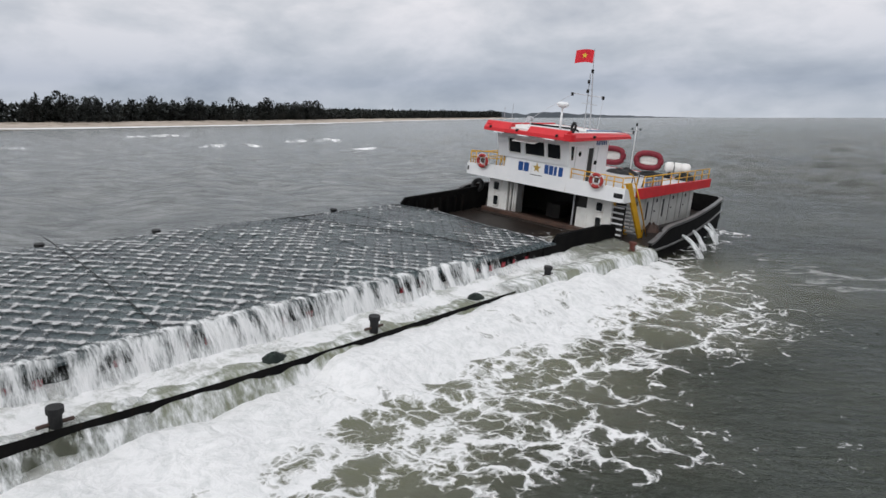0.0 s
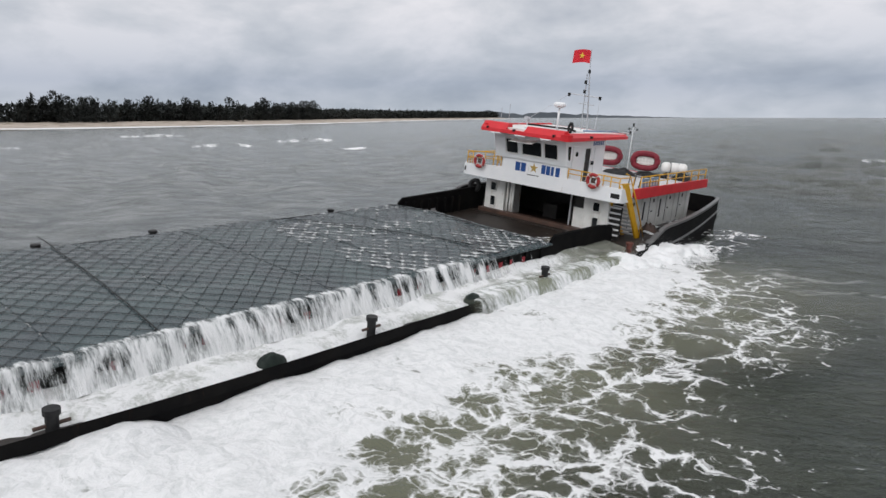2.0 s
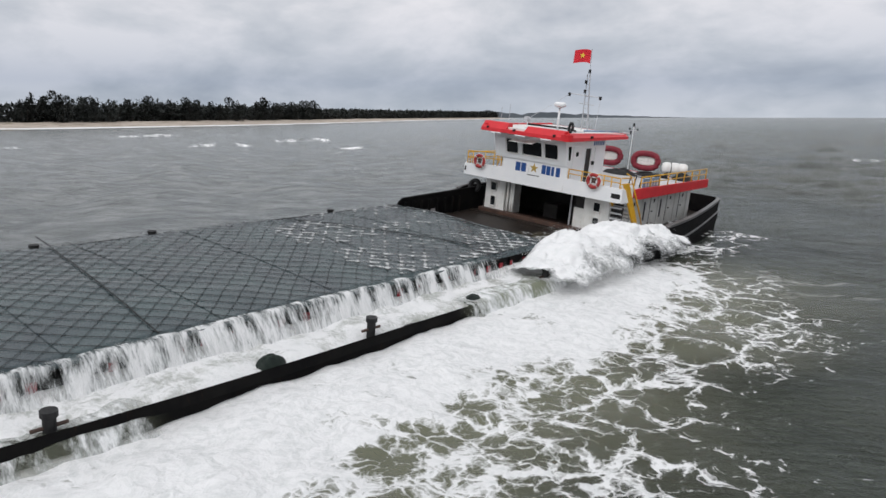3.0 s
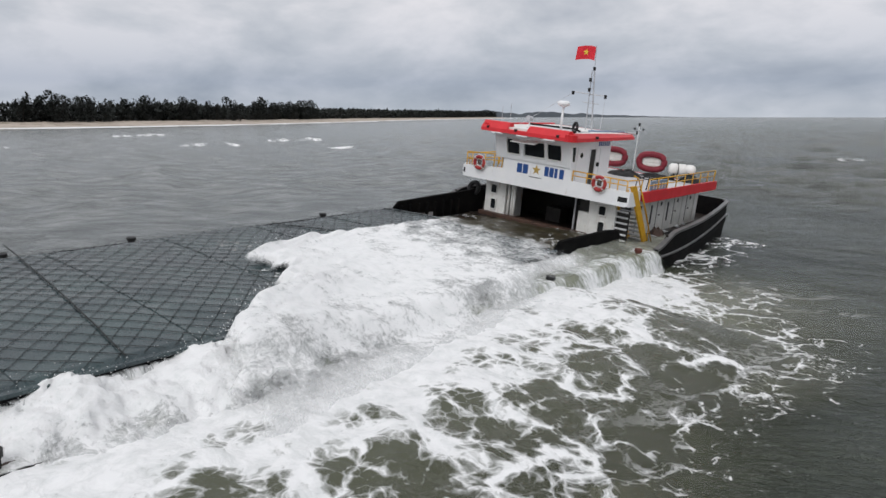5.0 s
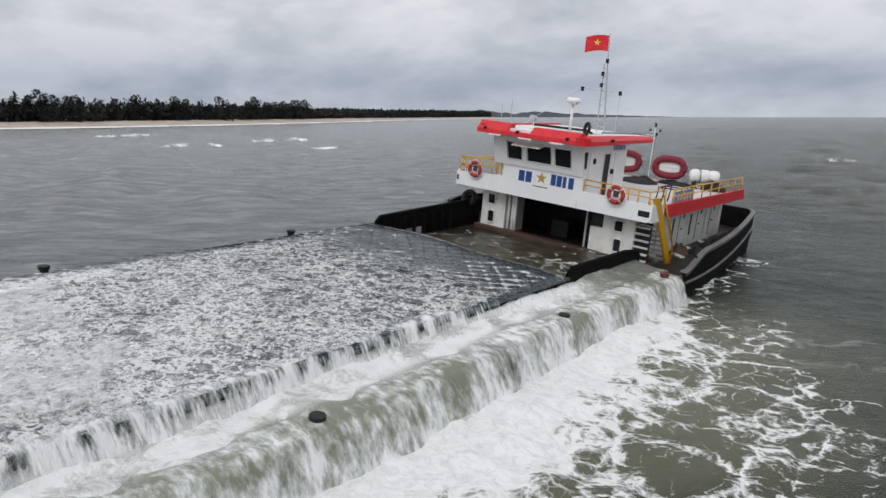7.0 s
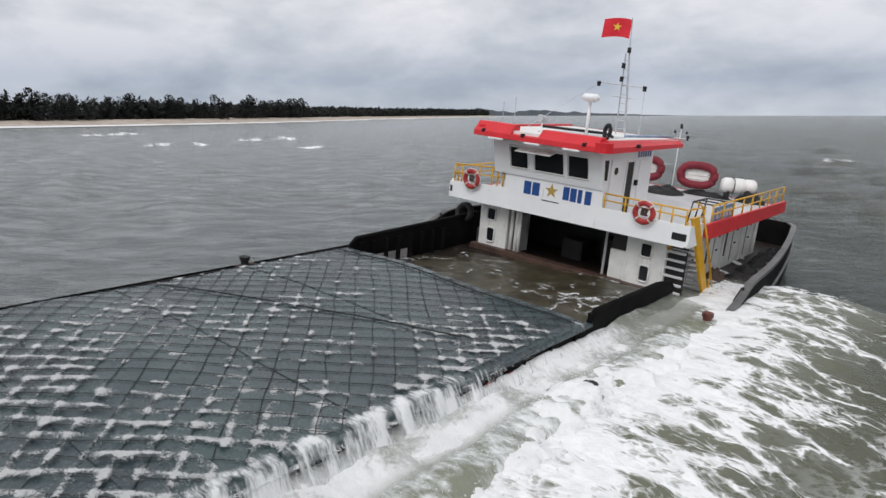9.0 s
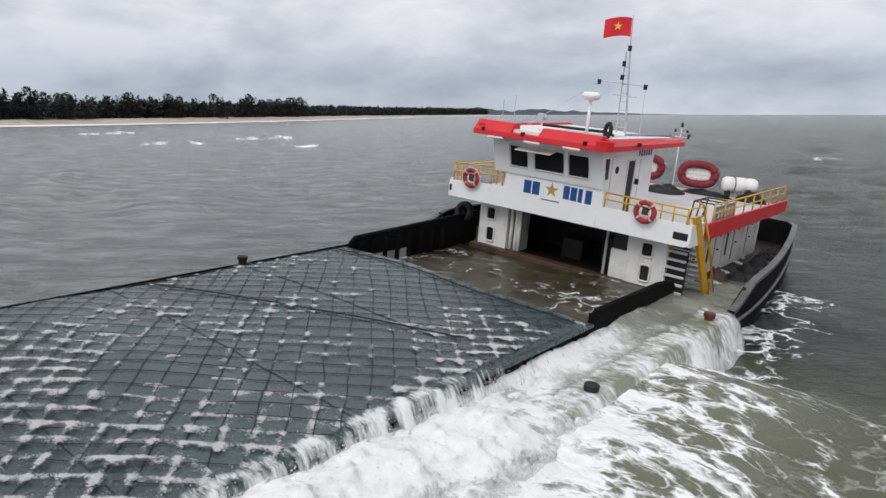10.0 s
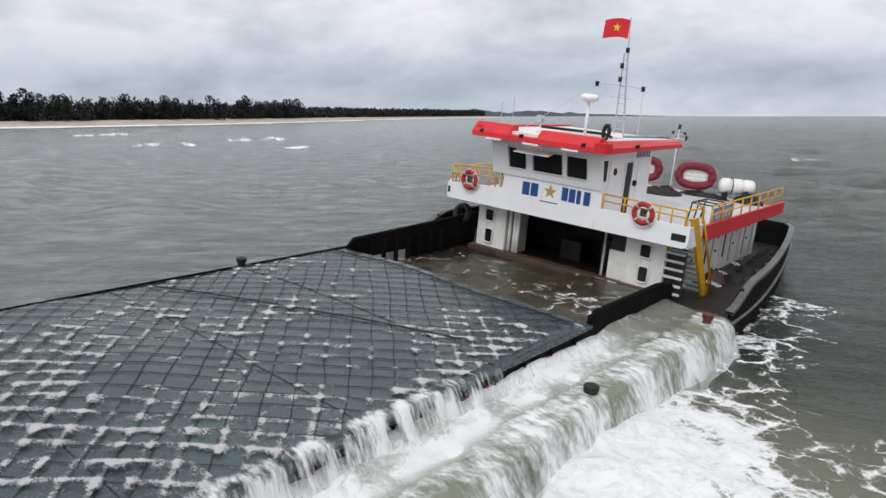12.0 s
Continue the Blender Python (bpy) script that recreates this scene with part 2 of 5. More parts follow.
def foam_material(name, kind, scale=1.0, murky=(0.135, 0.14, 0.088), stretch=(0.45, 1.5, 0.26), tone=0.8, ragged=1.0, squeeze=None):
    """White water: lace, streaks or thick froth. The attribute 'dens' thickens it; what is not foam is clear."""
    m = bpy.data.materials.new(name)
    m.use_nodes = True
    tr = m.node_tree
    p = tr.nodes["Principled BSDF"]
    coord = tr.nodes.new("ShaderNodeTexCoord")
    mp = tr.nodes.new("ShaderNodeMapping")
    tr.links.new(coord.outputs["Object"], mp.inputs[0])
    warp = node(tr, "ShaderNodeTexNoise", Scale=0.9 * scale, Detail=4.0)
    tr.links.new(mp.outputs[0], warp.inputs["Vector"])
    add = tr.nodes.new("ShaderNodeMix")
    add.data_type, add.blend_type = "RGBA", "LINEAR_LIGHT"
    add.inputs[0].default_value = 0.55 if kind != "streak" else 0.12
    tr.links.new(mp.outputs[0], add.inputs[6])
    tr.links.new(warp.outputs["Color"], add.inputs[7])
    soft = node(tr, "ShaderNodeTexNoise", Scale=1.3 * scale, Detail=8.0, Roughness=0.66)
    tr.links.new(add.outputs[2], soft.inputs["Vector"])
    grain = node(tr, "ShaderNodeTexNoise", Scale=8.0 * scale, Detail=6.0, Roughness=0.72)
    tr.links.new(add.outputs[2], grain.inputs["Vector"])

    def mad(x, k, y):
        n = tr.nodes.new("ShaderNodeMath")
        n.operation = "MULTIPLY_ADD"
        tr.links.new(x, n.inputs[0])
        n.inputs[1].default_value = k
        if isinstance(y, float):
            n.inputs[2].default_value = y
        else:
            tr.links.new(y, n.inputs[2])
        return n.outputs[0]
    if squeeze:
        mp.inputs["Scale"].default_value = squeeze
    if kind == "lace":
        total = mad(soft.outputs[0], 0.55, 0.0)
        for sc, k, width in ((0.42, 0.34, 0.30), (1.1, 0.26, 0.30), (2.9, 0.16, 0.35)):
            v = node(tr, "ShaderNodeTexVoronoi", Scale=sc * scale)
            v.feature = "DISTANCE_TO_EDGE"
            tr.links.new(add.outputs[2], v.inputs["Vector"])
            line = ramp(tr, [(0.0, grey(1)), (width * 0.35, grey(0.35)), (width, grey(0))], v.outputs["Distance"])
            total = mad(line.outputs[0], k, total)
        total = mad(grain.outputs[0], 0.30, total)
        lo, hi = 0.66, 0.90
    elif kind == "froth":
        total = mad(soft.outputs[0], 0.55, mad(grain.outputs[0], 0.45, 0.0))
        lo, hi = 0.60, 0.86
    else:
        mp.inputs["Scale"].default_value = stretch
        n = node(tr, "ShaderNodeTexNoise", Scale=6.0 * scale, Detail=7.0, Roughness=0.66)
        tr.links.new(add.outputs[2], n.inputs["Vector"])
        total = mad(n.outputs[0], 0.75, mad(soft.outputs[0], 0.25, 0.0))
        lo, hi = 0.50, 0.74
    att = tr.nodes.new("ShaderNodeAttribute")
    att.attribute_name = "dens"
    if ragged != 1.0:
        total = mad(total, ragged, 0.5 * (1 - ragged))
    a1 = total
    a2 = mad(att.outputs["Fac"], 0.8, total)
    cover = ramp(tr, [(lo * 0.5, grey(0)), ((lo + hi) * 0.25, grey(0.45)), (hi * 0.5, grey(1))], _scaled(tr, a2, 0.5))
    thin = tr.nodes.new("ShaderNodeBsdfTransparent")
    body = node(tr, "ShaderNodeBsdfPrincipled", Roughness=0.22)
    body.inputs["Base Color"].default_value = (*murky, 1)
    depth = tr.nodes.new("ShaderNodeAttribute")
    depth.attribute_name = "tint"
    clear = tr.nodes.new("ShaderNodeMixShader")
    tr.links.new(depth.outputs["Fac"], clear.inputs[0])
    tr.links.new(thin.outputs[0], clear.inputs[1])
    tr.links.new(body.outputs[0], clear.inputs[2])
    mix = tr.nodes.new("ShaderNodeMixShader")
    tr.links.new(cover.outputs[0], mix.inputs[0])
    tr.links.new(clear.outputs[0], mix.inputs[1])
    tr.links.new(p.outputs[0], mix.inputs[2])
    tone_r = ramp(tr, [(0.24, (tone * 0.62, tone * 0.66, tone * 0.64)), (0.32, (tone * 0.86, tone * 0.88, tone * 0.88)), (0.41, (tone, tone, tone))], _scaled(tr, a2, 0.5))
    # mottled greys put soft shading into the foam's white
    mott = node(tr, "ShaderNodeTexNoise", Scale=2.6 * scale, Detail=6.0, Roughness=0.7)
    tr.links.new(add.outputs[2], mott.inputs["Vector"])
    low = 0.88 if kind == "froth" else 0.79
    shade_mottle = ramp(tr, [(0.34, (low, low + 0.015, low + 0.01)), (0.56, grey(1))], mott.outputs[0])
    shade = tr.nodes.new("ShaderNodeMix")
    shade.data_type, shade.blend_type = "RGBA", "MULTIPLY"
    shade.inputs[0].default_value = 1.0
    tr.links.new(tone_r.outputs[0], shade.inputs[6])
    tr.links.new(shade_mottle.outputs[0], shade.inputs[7])
    tr.links.new(shade.outputs[2], p.inputs["Base Color"])
    p.inputs["Roughness"].default_value = 0.75
    bn = node(tr, "ShaderNodeBump", Strength=0.4 if kind == "lace" else 0.7, Distance=0.16)
    tr.links.new(bn.outputs[0], body.inputs["Normal"])
    tr.links.new(a1, bn.inputs["Height"])
    tr.links.new(bn.outputs[0], p.inputs["Normal"])
    tr.links.new(mix.outputs[0], tr.nodes["Material Output"].inputs[0])
    return m


def _scaled(tr, source, k):
    n = tr.nodes.new("ShaderNodeMath")
    n.operation = "MULTIPLY"
    tr.links.new(source, n.inputs[0])
    n.inputs[1].default_value = k
    return n.outputs[0]


M["water"] = water_material()
M["lace"] = foam_material("sea_foam_lace", "lace", 1.4, tone=0.78)
M["scum"] = foam_material("thin_draining_foam", "lace", 4.6, murky=(0.27, 0.29, 0.30), tone=0.78)
M["fleck"] = foam_material("white_trickles", "froth", 6.0, tone=0.84, ragged=2.8)
M["heave"] = foam_material("foam_laced_green_swell", "lace", 0.95, murky=(0.066, 0.071, 0.040), tone=0.82)
M["churn"] = foam_material("white_churned_water", "lace", 1.5, murky=(0.12, 0.125, 0.08), tone=0.86, squeeze=(0.6, 1.05, 1.0))
M["froth"] = foam_material("thick_white_froth", "froth", 1.0, tone=0.88)
M["cascade"] = foam_material("falling_murky_water", "streak", 0.85, murky=(0.24, 0.255, 0.18), stretch=(0.6, 1.2, 0.5), tone=0.84)
M["surf"] = foam_material("shore_surf", "froth", 0.12, tone=0.8)
M["wash"] = foam_material("murky_frothing_wash", "froth", 0.9, murky=(0.30, 0.31, 0.26), tone=0.80)
M["streak"] = foam_material("falling_white_water", "streak", 1.4, tone=0.84)
M["redlead"] = material("rusty_red_lead", (0.09, 0.022, 0.014), (0.17, 0.045, 0.03), 0.55, scale=6, stain=(0.03, 0.015, 0.012), amount=0.5, bump=0.3)
M["band"] = material("grubby_white_band", (0.42, 0.40, 0.38), (0.6, 0.58, 0.55), 0.6, scale=6, bump=0.05)
M["pool"] = material("murky_deck_water", (0.034, 0.028, 0.017), (0.075, 0.066, 0.040), 0.34, scale=1.5, fine=4.0, bump=0.5)

# ---- mesh helpers ----
SHIP = Matrix(((0.99466, 0.0, 0.10318, 0.0), (-0.00081, 0.99997, 0.00782, 0.0), (-0.10317, -0.00786, 0.99463, 3.5), (0, 0, 0, 1)))


def mesh_of(name, bm, mat, smooth=False):
    me = bpy.data.meshes.new(name)
    bm.normal_update()
    bm.to_mesh(me)
    bm.free()
    me.materials.append(mat)
    if smooth:
        me.polygons.foreach_set("use_smooth", [True] * len(me.polygons))
    return me


def part(name, bm, mat, parent, label="", smooth=False):
    ob = new(name, mesh_of(name, bm, mat, smooth))
    ob.parent = parent
    return tagged(ob, label) if label else ob


def thing(name, label, category, m=None, group="", kind=""):
    ob = new(name)
    ob.matrix_basis = m or Matrix.Identity(4)
    return tagged(ob, label, category, group, kind)


def add_box(bm, x0, x1, y0, y1, z0, z1, bevel=0.0):
    vs = [bm.verts.new((x, y, z)) for x in (x0, x1) for y in (y0, y1) for z in (z0, z1)]
    fs = [bm.faces.new([vs[i] for i in q]) for q in ((0, 1, 3, 2), (4, 6, 7, 5), (0, 4, 5, 1), (2, 3, 7, 6), (0, 2, 6, 4), (1, 5, 7, 3))]
    if bevel:
        es = list({e for f in fs for e in f.edges})
        bmesh.ops.bevel(bm, geom=es, offset=bevel, segments=2, affect="EDGES", profile=0.5)
    return vs


def box(x0, x1, y0, y1, z0, z1, bevel=0.0):
    bm = bmesh.new()
    add_box(bm, x0, x1, y0, y1, z0, z1, bevel)
    return bm


def add_tube(bm, pts, r, sides=6, closed=False, r_end=None):
    pts = [Vector(p) for p in pts]
    rings, n = [], len(pts)
    for i, p in enumerate(pts):
        a = pts[(i - 1) % n] if closed or i else p
        b = pts[(i + 1) % n] if closed or i < n - 1 else p
        d = (b - a).normalized()
        ref = Vector((0, 0, 1)) if abs(d.z) < 0.9 else Vector((0, 1, 0))
        u = d.cross(ref).normalized()
        v = d.cross(u).normalized()
        rad = r if r_end is None else r + (r_end - r) * i / max(n - 1, 1)
        rings.append([bm.verts.new(p + rad * (math.cos(k * math.tau / sides) * u + math.sin(k * math.tau / sides) * v)) for k in range(sides)])
    for i in range(n if closed else n - 1):
        a, b = rings[i], rings[(i + 1) % n]
        for k in range(sides):
            bm.faces.new((a[k], a[(k + 1) % sides], b[(k + 1) % sides], b[k]))
    if not closed:
        bm.faces.new(rings[0][::-1])
        bm.faces.new(rings[-1])
    return bm


def tube(pts, r, sides=6, closed=False, r_end=None):
    return add_tube(bmesh.new(), pts, r, sides, closed, r_end)


def prism(outline, axis, lo, hi, bevel=0.0):
    """An outline in two axes, drawn out along the third."""
    bm = bmesh.new()

    def at(p, v):
        return {"x": (v, p[0], p[1]), "y": (p[0], v, p[1]), "z": (p[0], p[1], v)}[axis]
    a = [bm.verts.new(at(p, lo)) for p in outline]
    b = [bm.verts.new(at(p, hi)) for p in outline]
    n = len(outline)
    bm.faces.new(a[::-1])
    bm.faces.new(b)
    for i in range(n):
        bm.faces.new((a[i], a[(i + 1) % n], b[(i + 1) % n], b[i]))
    bmesh.ops.recalc_face_normals(bm, faces=bm.faces)
    if bevel:
        bmesh.ops.bevel(bm, geom=list(bm.edges), offset=bevel, segments=2, affect="EDGES", profile=0.5)
    return bm


def sheet(fn, nu, nv, dens=None, tint=None):
    """A grid mesh: fn(u, v) gives the place; dens(u, v) the foam's thickness."""
    vs = [fn(i / nu, j / nv) for j in range(nv + 1) for i in range(nu + 1)]
    fs = [(j * (nu + 1) + i, j * (nu + 1) + i + 1, (j + 1) * (nu + 1) + i + 1, (j + 1) * (nu + 1) + i) for j in range(nv) for i in range(nu)]
    me = bpy.data.meshes.new("sheet")
    me.from_pydata(vs, [], fs)
    me.polygons.foreach_set("use_smooth", [True] * len(fs))
    if dens:
        at = me.attributes.new("dens", "FLOAT", "POINT")
        at.data.foreach_set("value", [dens(i / nu, j / nv) for j in range(nv + 1) for i in range(nu + 1)])
    if tint:
        at = me.attributes.new("tint", "FLOAT", "POINT")
        at.data.foreach_set("value", [tint(i / nu, j / nv) for j in range(nv + 1) for i in range(nu + 1)])
    return me


def sm(a, b, x):
    t = min(max((x - a) / (b - a), 0.0), 1.0)
    return t * t * (3 - 2 * t)


def nz(x, y, z=0.0):
    return noise.noise(Vector((x, y, z)))


# ---- sea, shore, far woods ----


def swell(x, y):
    """Height of the sea at a place of its sheet."""
    return (0.20 * math.sin(0.42 * (0.55 * x + 0.83 * y) + 1.3 * nz(x * 0.03, y * 0.03))
            + 0.40 * nz(x * 0.09, y * 0.14, 3.0) + 0.34 * nz(x * 0.22 + 5, y * 0.36, 1.0) + 0.16 * nz(x * 0.6, y * 0.85, 2.0))


def build_sea():
    rings, spokes = 250, 620
    vs, crest = [], []
    for i in range(rings):
        r = 1.0 * (1.0345 ** i)
        fade = (1 - sm(250, 900, r)) * (0.2 + 0.8 * sm(22, 50, r))
        for k in range(spokes):
            a = math.tau * k / spokes
            x, y = r * math.cos(a), r * math.sin(a)
            h = swell(x, y)
            vs.append((x, y, h * fade))
            crest.append(sm(-0.1, 0.5, h) * 0.55 + 0.65)
    fs = [(i * spokes + k, i * spokes + (k + 1) % spokes, (i + 1) * spokes + (k + 1) % spokes, (i + 1) * spokes + k) for i in range(rings - 1) for k in range(spokes)]
    fs.append(tuple(range(spokes))[::-1])
    me = bpy.data.meshes.new("water")
    me.from_pydata(vs, [], fs)
    me.polygons.foreach_set("use_smooth", [True] * len(fs))
    at = me.attributes.new("crest", "FLOAT", "POINT")
    at.data.foreach_set("value", crest)
    me.materials.append(M["water"])
    ob = new("water", me)
    return tagged(ob, "grey-green choppy sea water with scattered whitecaps", "sea", kind="structure")


SEA = build_sea()

# the waterline of the bay, bending away to a far point; s is metres along it
SHORE = [Vector(p) for p in ((-300, -420), (-335, -230), (-365, -60), (-393, 98), (-436, 259), (-536, 455), (-790, 880), (-1235, 1800))]
RUN = [0.0]
for _p, _q in zip(SHORE, SHORE[1:]):
    RUN.append(RUN[-1] + (_q - _p).length)


def shore_at(s, off):
    """A place on the shore: s metres along, off metres inland."""
    k = max(n for n in range(len(RUN) - 1) if RUN[n] <= max(s, 0.0))
    t = (s - RUN[k]) / (RUN[k + 1] - RUN[k])
    p0, p1, p2, p3 = (SHORE[min(max(k + d, 0), len(SHORE) - 1)] for d in (-1, 0, 1, 2))
    p = 0.5 * (2 * p1 + (p2 - p0) * t + (2 * p0 - 5 * p1 + 4 * p2 - p3) * t * t + (3 * p1 - p0 - 3 * p2 + p3) * t ** 3)
    d = ((p2 - p0).normalized() * (1 - t) + (p3 - p1).normalized() * t).normalized()
    return p + Vector((-d.y, d.x)) * off


def build_shore():
    def land(u, v):
        s = RUN[-1] * 0.998 * u
        off = -14 + 200 * v
        p = shore_at(s, off)
        z = -0.9 + 2.4 * sm(0.02, 0.16, v) + 2.2 * sm(0.16, 0.32, v) + 0.9 * nz(s * 0.03, off * 0.06) * sm(0.1, 0.25, v) + 0.5 * nz(s * 0.11, off * 0.2) * sm(0.1, 0.25, v)
        return (p.x, p.y, z)
    me = sheet(land, 420, 24)
    me.materials.append(M["sand"])
    tagged(new("ground", me), "pale sandy beach with low dunes along the shore", "beach", kind="structure")


def add_clump(bm, c, r, rng, squash=1.0):
    """A ragged leaf clump of a few bent blades."""
    for _ in range(9):
        d = Vector((rng.gauss(0, 1), rng.gauss(0, 1), rng.gauss(0.5, 0.8))).normalized()
        q = c + d * r * rng.uniform(0.2, 0.9)
        u = d.cross(Vector((0, 0, 1)) + Vector((0.1, 0.2, 0))).normalized() * r * rng.uniform(0.22, 0.42)
        w = d * r * rng.uniform(0.5, 0.9) * squash
        a, b, e = bm.verts.new(q - u), bm.verts.new(q + u), bm.verts.new(q + w)
        g = bm.verts.new(q - w * 0.4 + u * 0.2)
        bm.faces.new((a, b, e))
        bm.faces.new((b, a, g))


def tree_kind(seed, h):
    rng = random.Random(seed)
    trunk = tube([(0, 0, -0.5), (rng.uniform(-0.3, 0.3), 0.1, h * 0.5), (rng.uniform(-0.6, 0.6), 0.2, h * 0.92)], 0.22, 5, r_end=0.05)
    crown = bmesh.new()
    lobes = []
    for k in range(9):
        f = (k + rng.random()) / 9
        a, rr = rng.uniform(0, math.tau), h * 0.26 * (1.05 - 0.75 * f) * rng.random()
        lobes.append((Vector((rr * math.cos(a) + 0.05 * h * f, rr * math.sin(a), h * (0.12 + 0.80 * f))), h * (0.15 - 0.085 * f) * rng.uniform(0.7, 1.2)))
    for k in range(90):
        lobe = lobes[k % len(lobes)]
        c = lobe[0] + Vector((rng.gauss(0, 1), rng.gauss(0, 1), rng.gauss(0, 0.8))) * lobe[1]
        c.z = max(c.z, 0.3)
        add_clump(crown, c, h * rng.uniform(0.05, 0.10), rng)
    for k in range(5):
        a, z = rng.uniform(0, math.tau), h * rng.uniform(0.3, 0.7)
        add_tube(trunk, [(0, 0, z), (h * 0.2 * math.cos(a), h * 0.2 * math.sin(a), z + h * 0.12)], 0.07, 4, r_end=0.02)
    ob = thing("casuarina_tree", "dark wind-bent casuarina tree on the dune", "tree", group="trees behind the beach")
    part("trunk", trunk, M["bark"], ob)
    part("crown", crown, M["leaf"], ob)
    return ob


def build_woods():
    rng = random.Random(7)
    kinds = [tree_kind(s, h) for s, h in ((1, 14.0), (2, 12.5), (3, 16.5), (4, 10.5))]
    used = set()
    for n in range(280):
        s = 200 + 850 * n / 280 + rng.uniform(-3, 3)
        p = shore_at(s, 46 + rng.uniform(-4, 42))
        k = min(3, max(0, int(2 + 3.2 * nz(s * 0.035, 2.0) + rng.uniform(-1.4, 1.4))))
        k = (3, 1, 0, 2)[k]
        m = pose(p.x, p.y, 2.2 + rng.uniform(-0.6, 0.8), rng.uniform(-4, 4), rng.uniform(-4, 6), rng.uniform(0, 360))
        m = m @ Matrix.Scale((0.88 + 0.34 * (1 - sm(470, 535, s))) * rng.uniform(0.8, 1.2), 4)
        if k in used:
            copy_thing(kinds[k], m)
        else:
            kinds[k].matrix_basis = m
            used.add(k)
    # the belt behind and farther along: one body of many clumps
    bm = bmesh.new()
    r2 = random.Random(11)
    for n in range(11000):
        s = 150 + (RUN[-1] - 160) * r2.random() ** 1.35
        tall = 9.5 + 4.0 * nz(s * 0.02, 4.0) + 3.0 * nz(s * 0.09, 9.0) + 0.0025 * s
        p = shore_at(s, 50 + 60 * r2.random())
        add_clump(bm, Vector((p.x, p.y, 2.0 + tall * r2.random())), 2.2 + 0.0011 * max(s, 0), r2)
    ob = new("far_woods", mesh_of("far_woods", bm, M["leaf"]))
    tagged(ob, "dense dark belt of casuarina woods behind the beach", "woods", kind="stuff")

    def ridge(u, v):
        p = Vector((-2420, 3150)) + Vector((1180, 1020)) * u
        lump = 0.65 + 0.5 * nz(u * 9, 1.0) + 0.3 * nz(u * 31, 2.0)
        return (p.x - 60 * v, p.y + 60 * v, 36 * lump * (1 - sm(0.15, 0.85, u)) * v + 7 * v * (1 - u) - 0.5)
    # the headland's haze is only its material's colour
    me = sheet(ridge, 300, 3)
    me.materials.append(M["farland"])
    tagged(new("backdrop", me), "low wooded headland on the horizon, haze put into its colour", "headland", kind="structure")


def build_surf():
    def strip(u, v):
        s, off = 60 + (RUN[-1] - 80) * u, -55 + 58 * v
        p = shore_at(s, off)
        return (p.x, p.y, 0.35 + 0.5 * nz(s * 0.05, off * 0.1) * (1 - v) + 0.6 * sm(0.8, 1.0, v))
    me = sheet(strip, 500, 14, lambda u, v: -0.06 + 0.6 * sm(0.66, 0.92, v) - 0.3 * sm(0.5, 0.0, v) + 0.42 * nz(u * 60, v * 3.0, 2) - 0.5 * sm(0.05, 0.0, v))
    me.materials.append(M["surf"])
    tagged(new("surf", me), "white surf breaking along the sandy beach", "surf", kind="stuff")


def build_breaker(x, y, length, height, seed):
    """A short curling line of white water out in the bay, its crest level with the shore."""
    def place(u, v):
        e = math.sin(math.pi * u) ** 0.6
        a = length * (u - 0.5)
        b = -3.2 + 7.5 * v
        lift = height * e * math.exp(-((b - 0.4) / 1.1) ** 2) * (1 + 0.5 * nz(a * 0.25, seed))
        return (a, b + 1.6 * nz(a * 0.12, seed, 2), 0.22 + lift + 0.12 * nz(a * 0.6, b * 0.8, seed))

    def dens(u, v):
        e = sm(0.0, 0.22, u) * sm(1.0, 0.78, u)
        return -0.5 + 0.75 * e * sm(0.05, 0.34, v) * sm(1.0, 0.45, v) + 0.35 * nz(u * length * 0.3, v * 3, seed)
    me = sheet(place, int(length * 2.5), 22, dens)
    me.materials.append(M["froth"])
    ob = new("breaker", me)
    tagged(ob, "short white breaker rolling towards the beach", "breaker", kind="stuff")
    return ob


build_shore()
build_woods()
build_surf()
BREAKERS = [(build_breaker(0, 0, w, h, n * 3.7), x, y) for n, (x, y, w, h) in enumerate((
    (-158, 22, 24, 0.9), (-128, 62, 20, 0.8), (-170, -8, 18, 0.7), (-140, 96, 26, 1.0), (-96, 74, 12, 0.6), (-205, 20, 30, 0.9), (-122, -2, 10, 0.5), (-215, 90, 34, 0.9), (-4, 96, 8, 0.5)))]

# ---- the ship: hull, decks, hold ----
ship = thing("cargo_ship", "grounded black-hulled sand carrier with white deckhouse, listing", "ship", SHIP)
DECK, RIM, BX = -2.02, -1.24, 4.45


def half_beam(y):
    """The hull's half width along its length."""
    if y < -38:
        return 6.38 * math.sqrt(max(0.0, 1 - ((-38 - y) / 14.5) ** 2))
    return 6.38 - 1.62 * (max(y - 1.0, 0.0) / 13.0) ** 1.7 if y < 14.0 else 4.76 - 1.2 * ((y - 14.0) / 0.8) ** 2


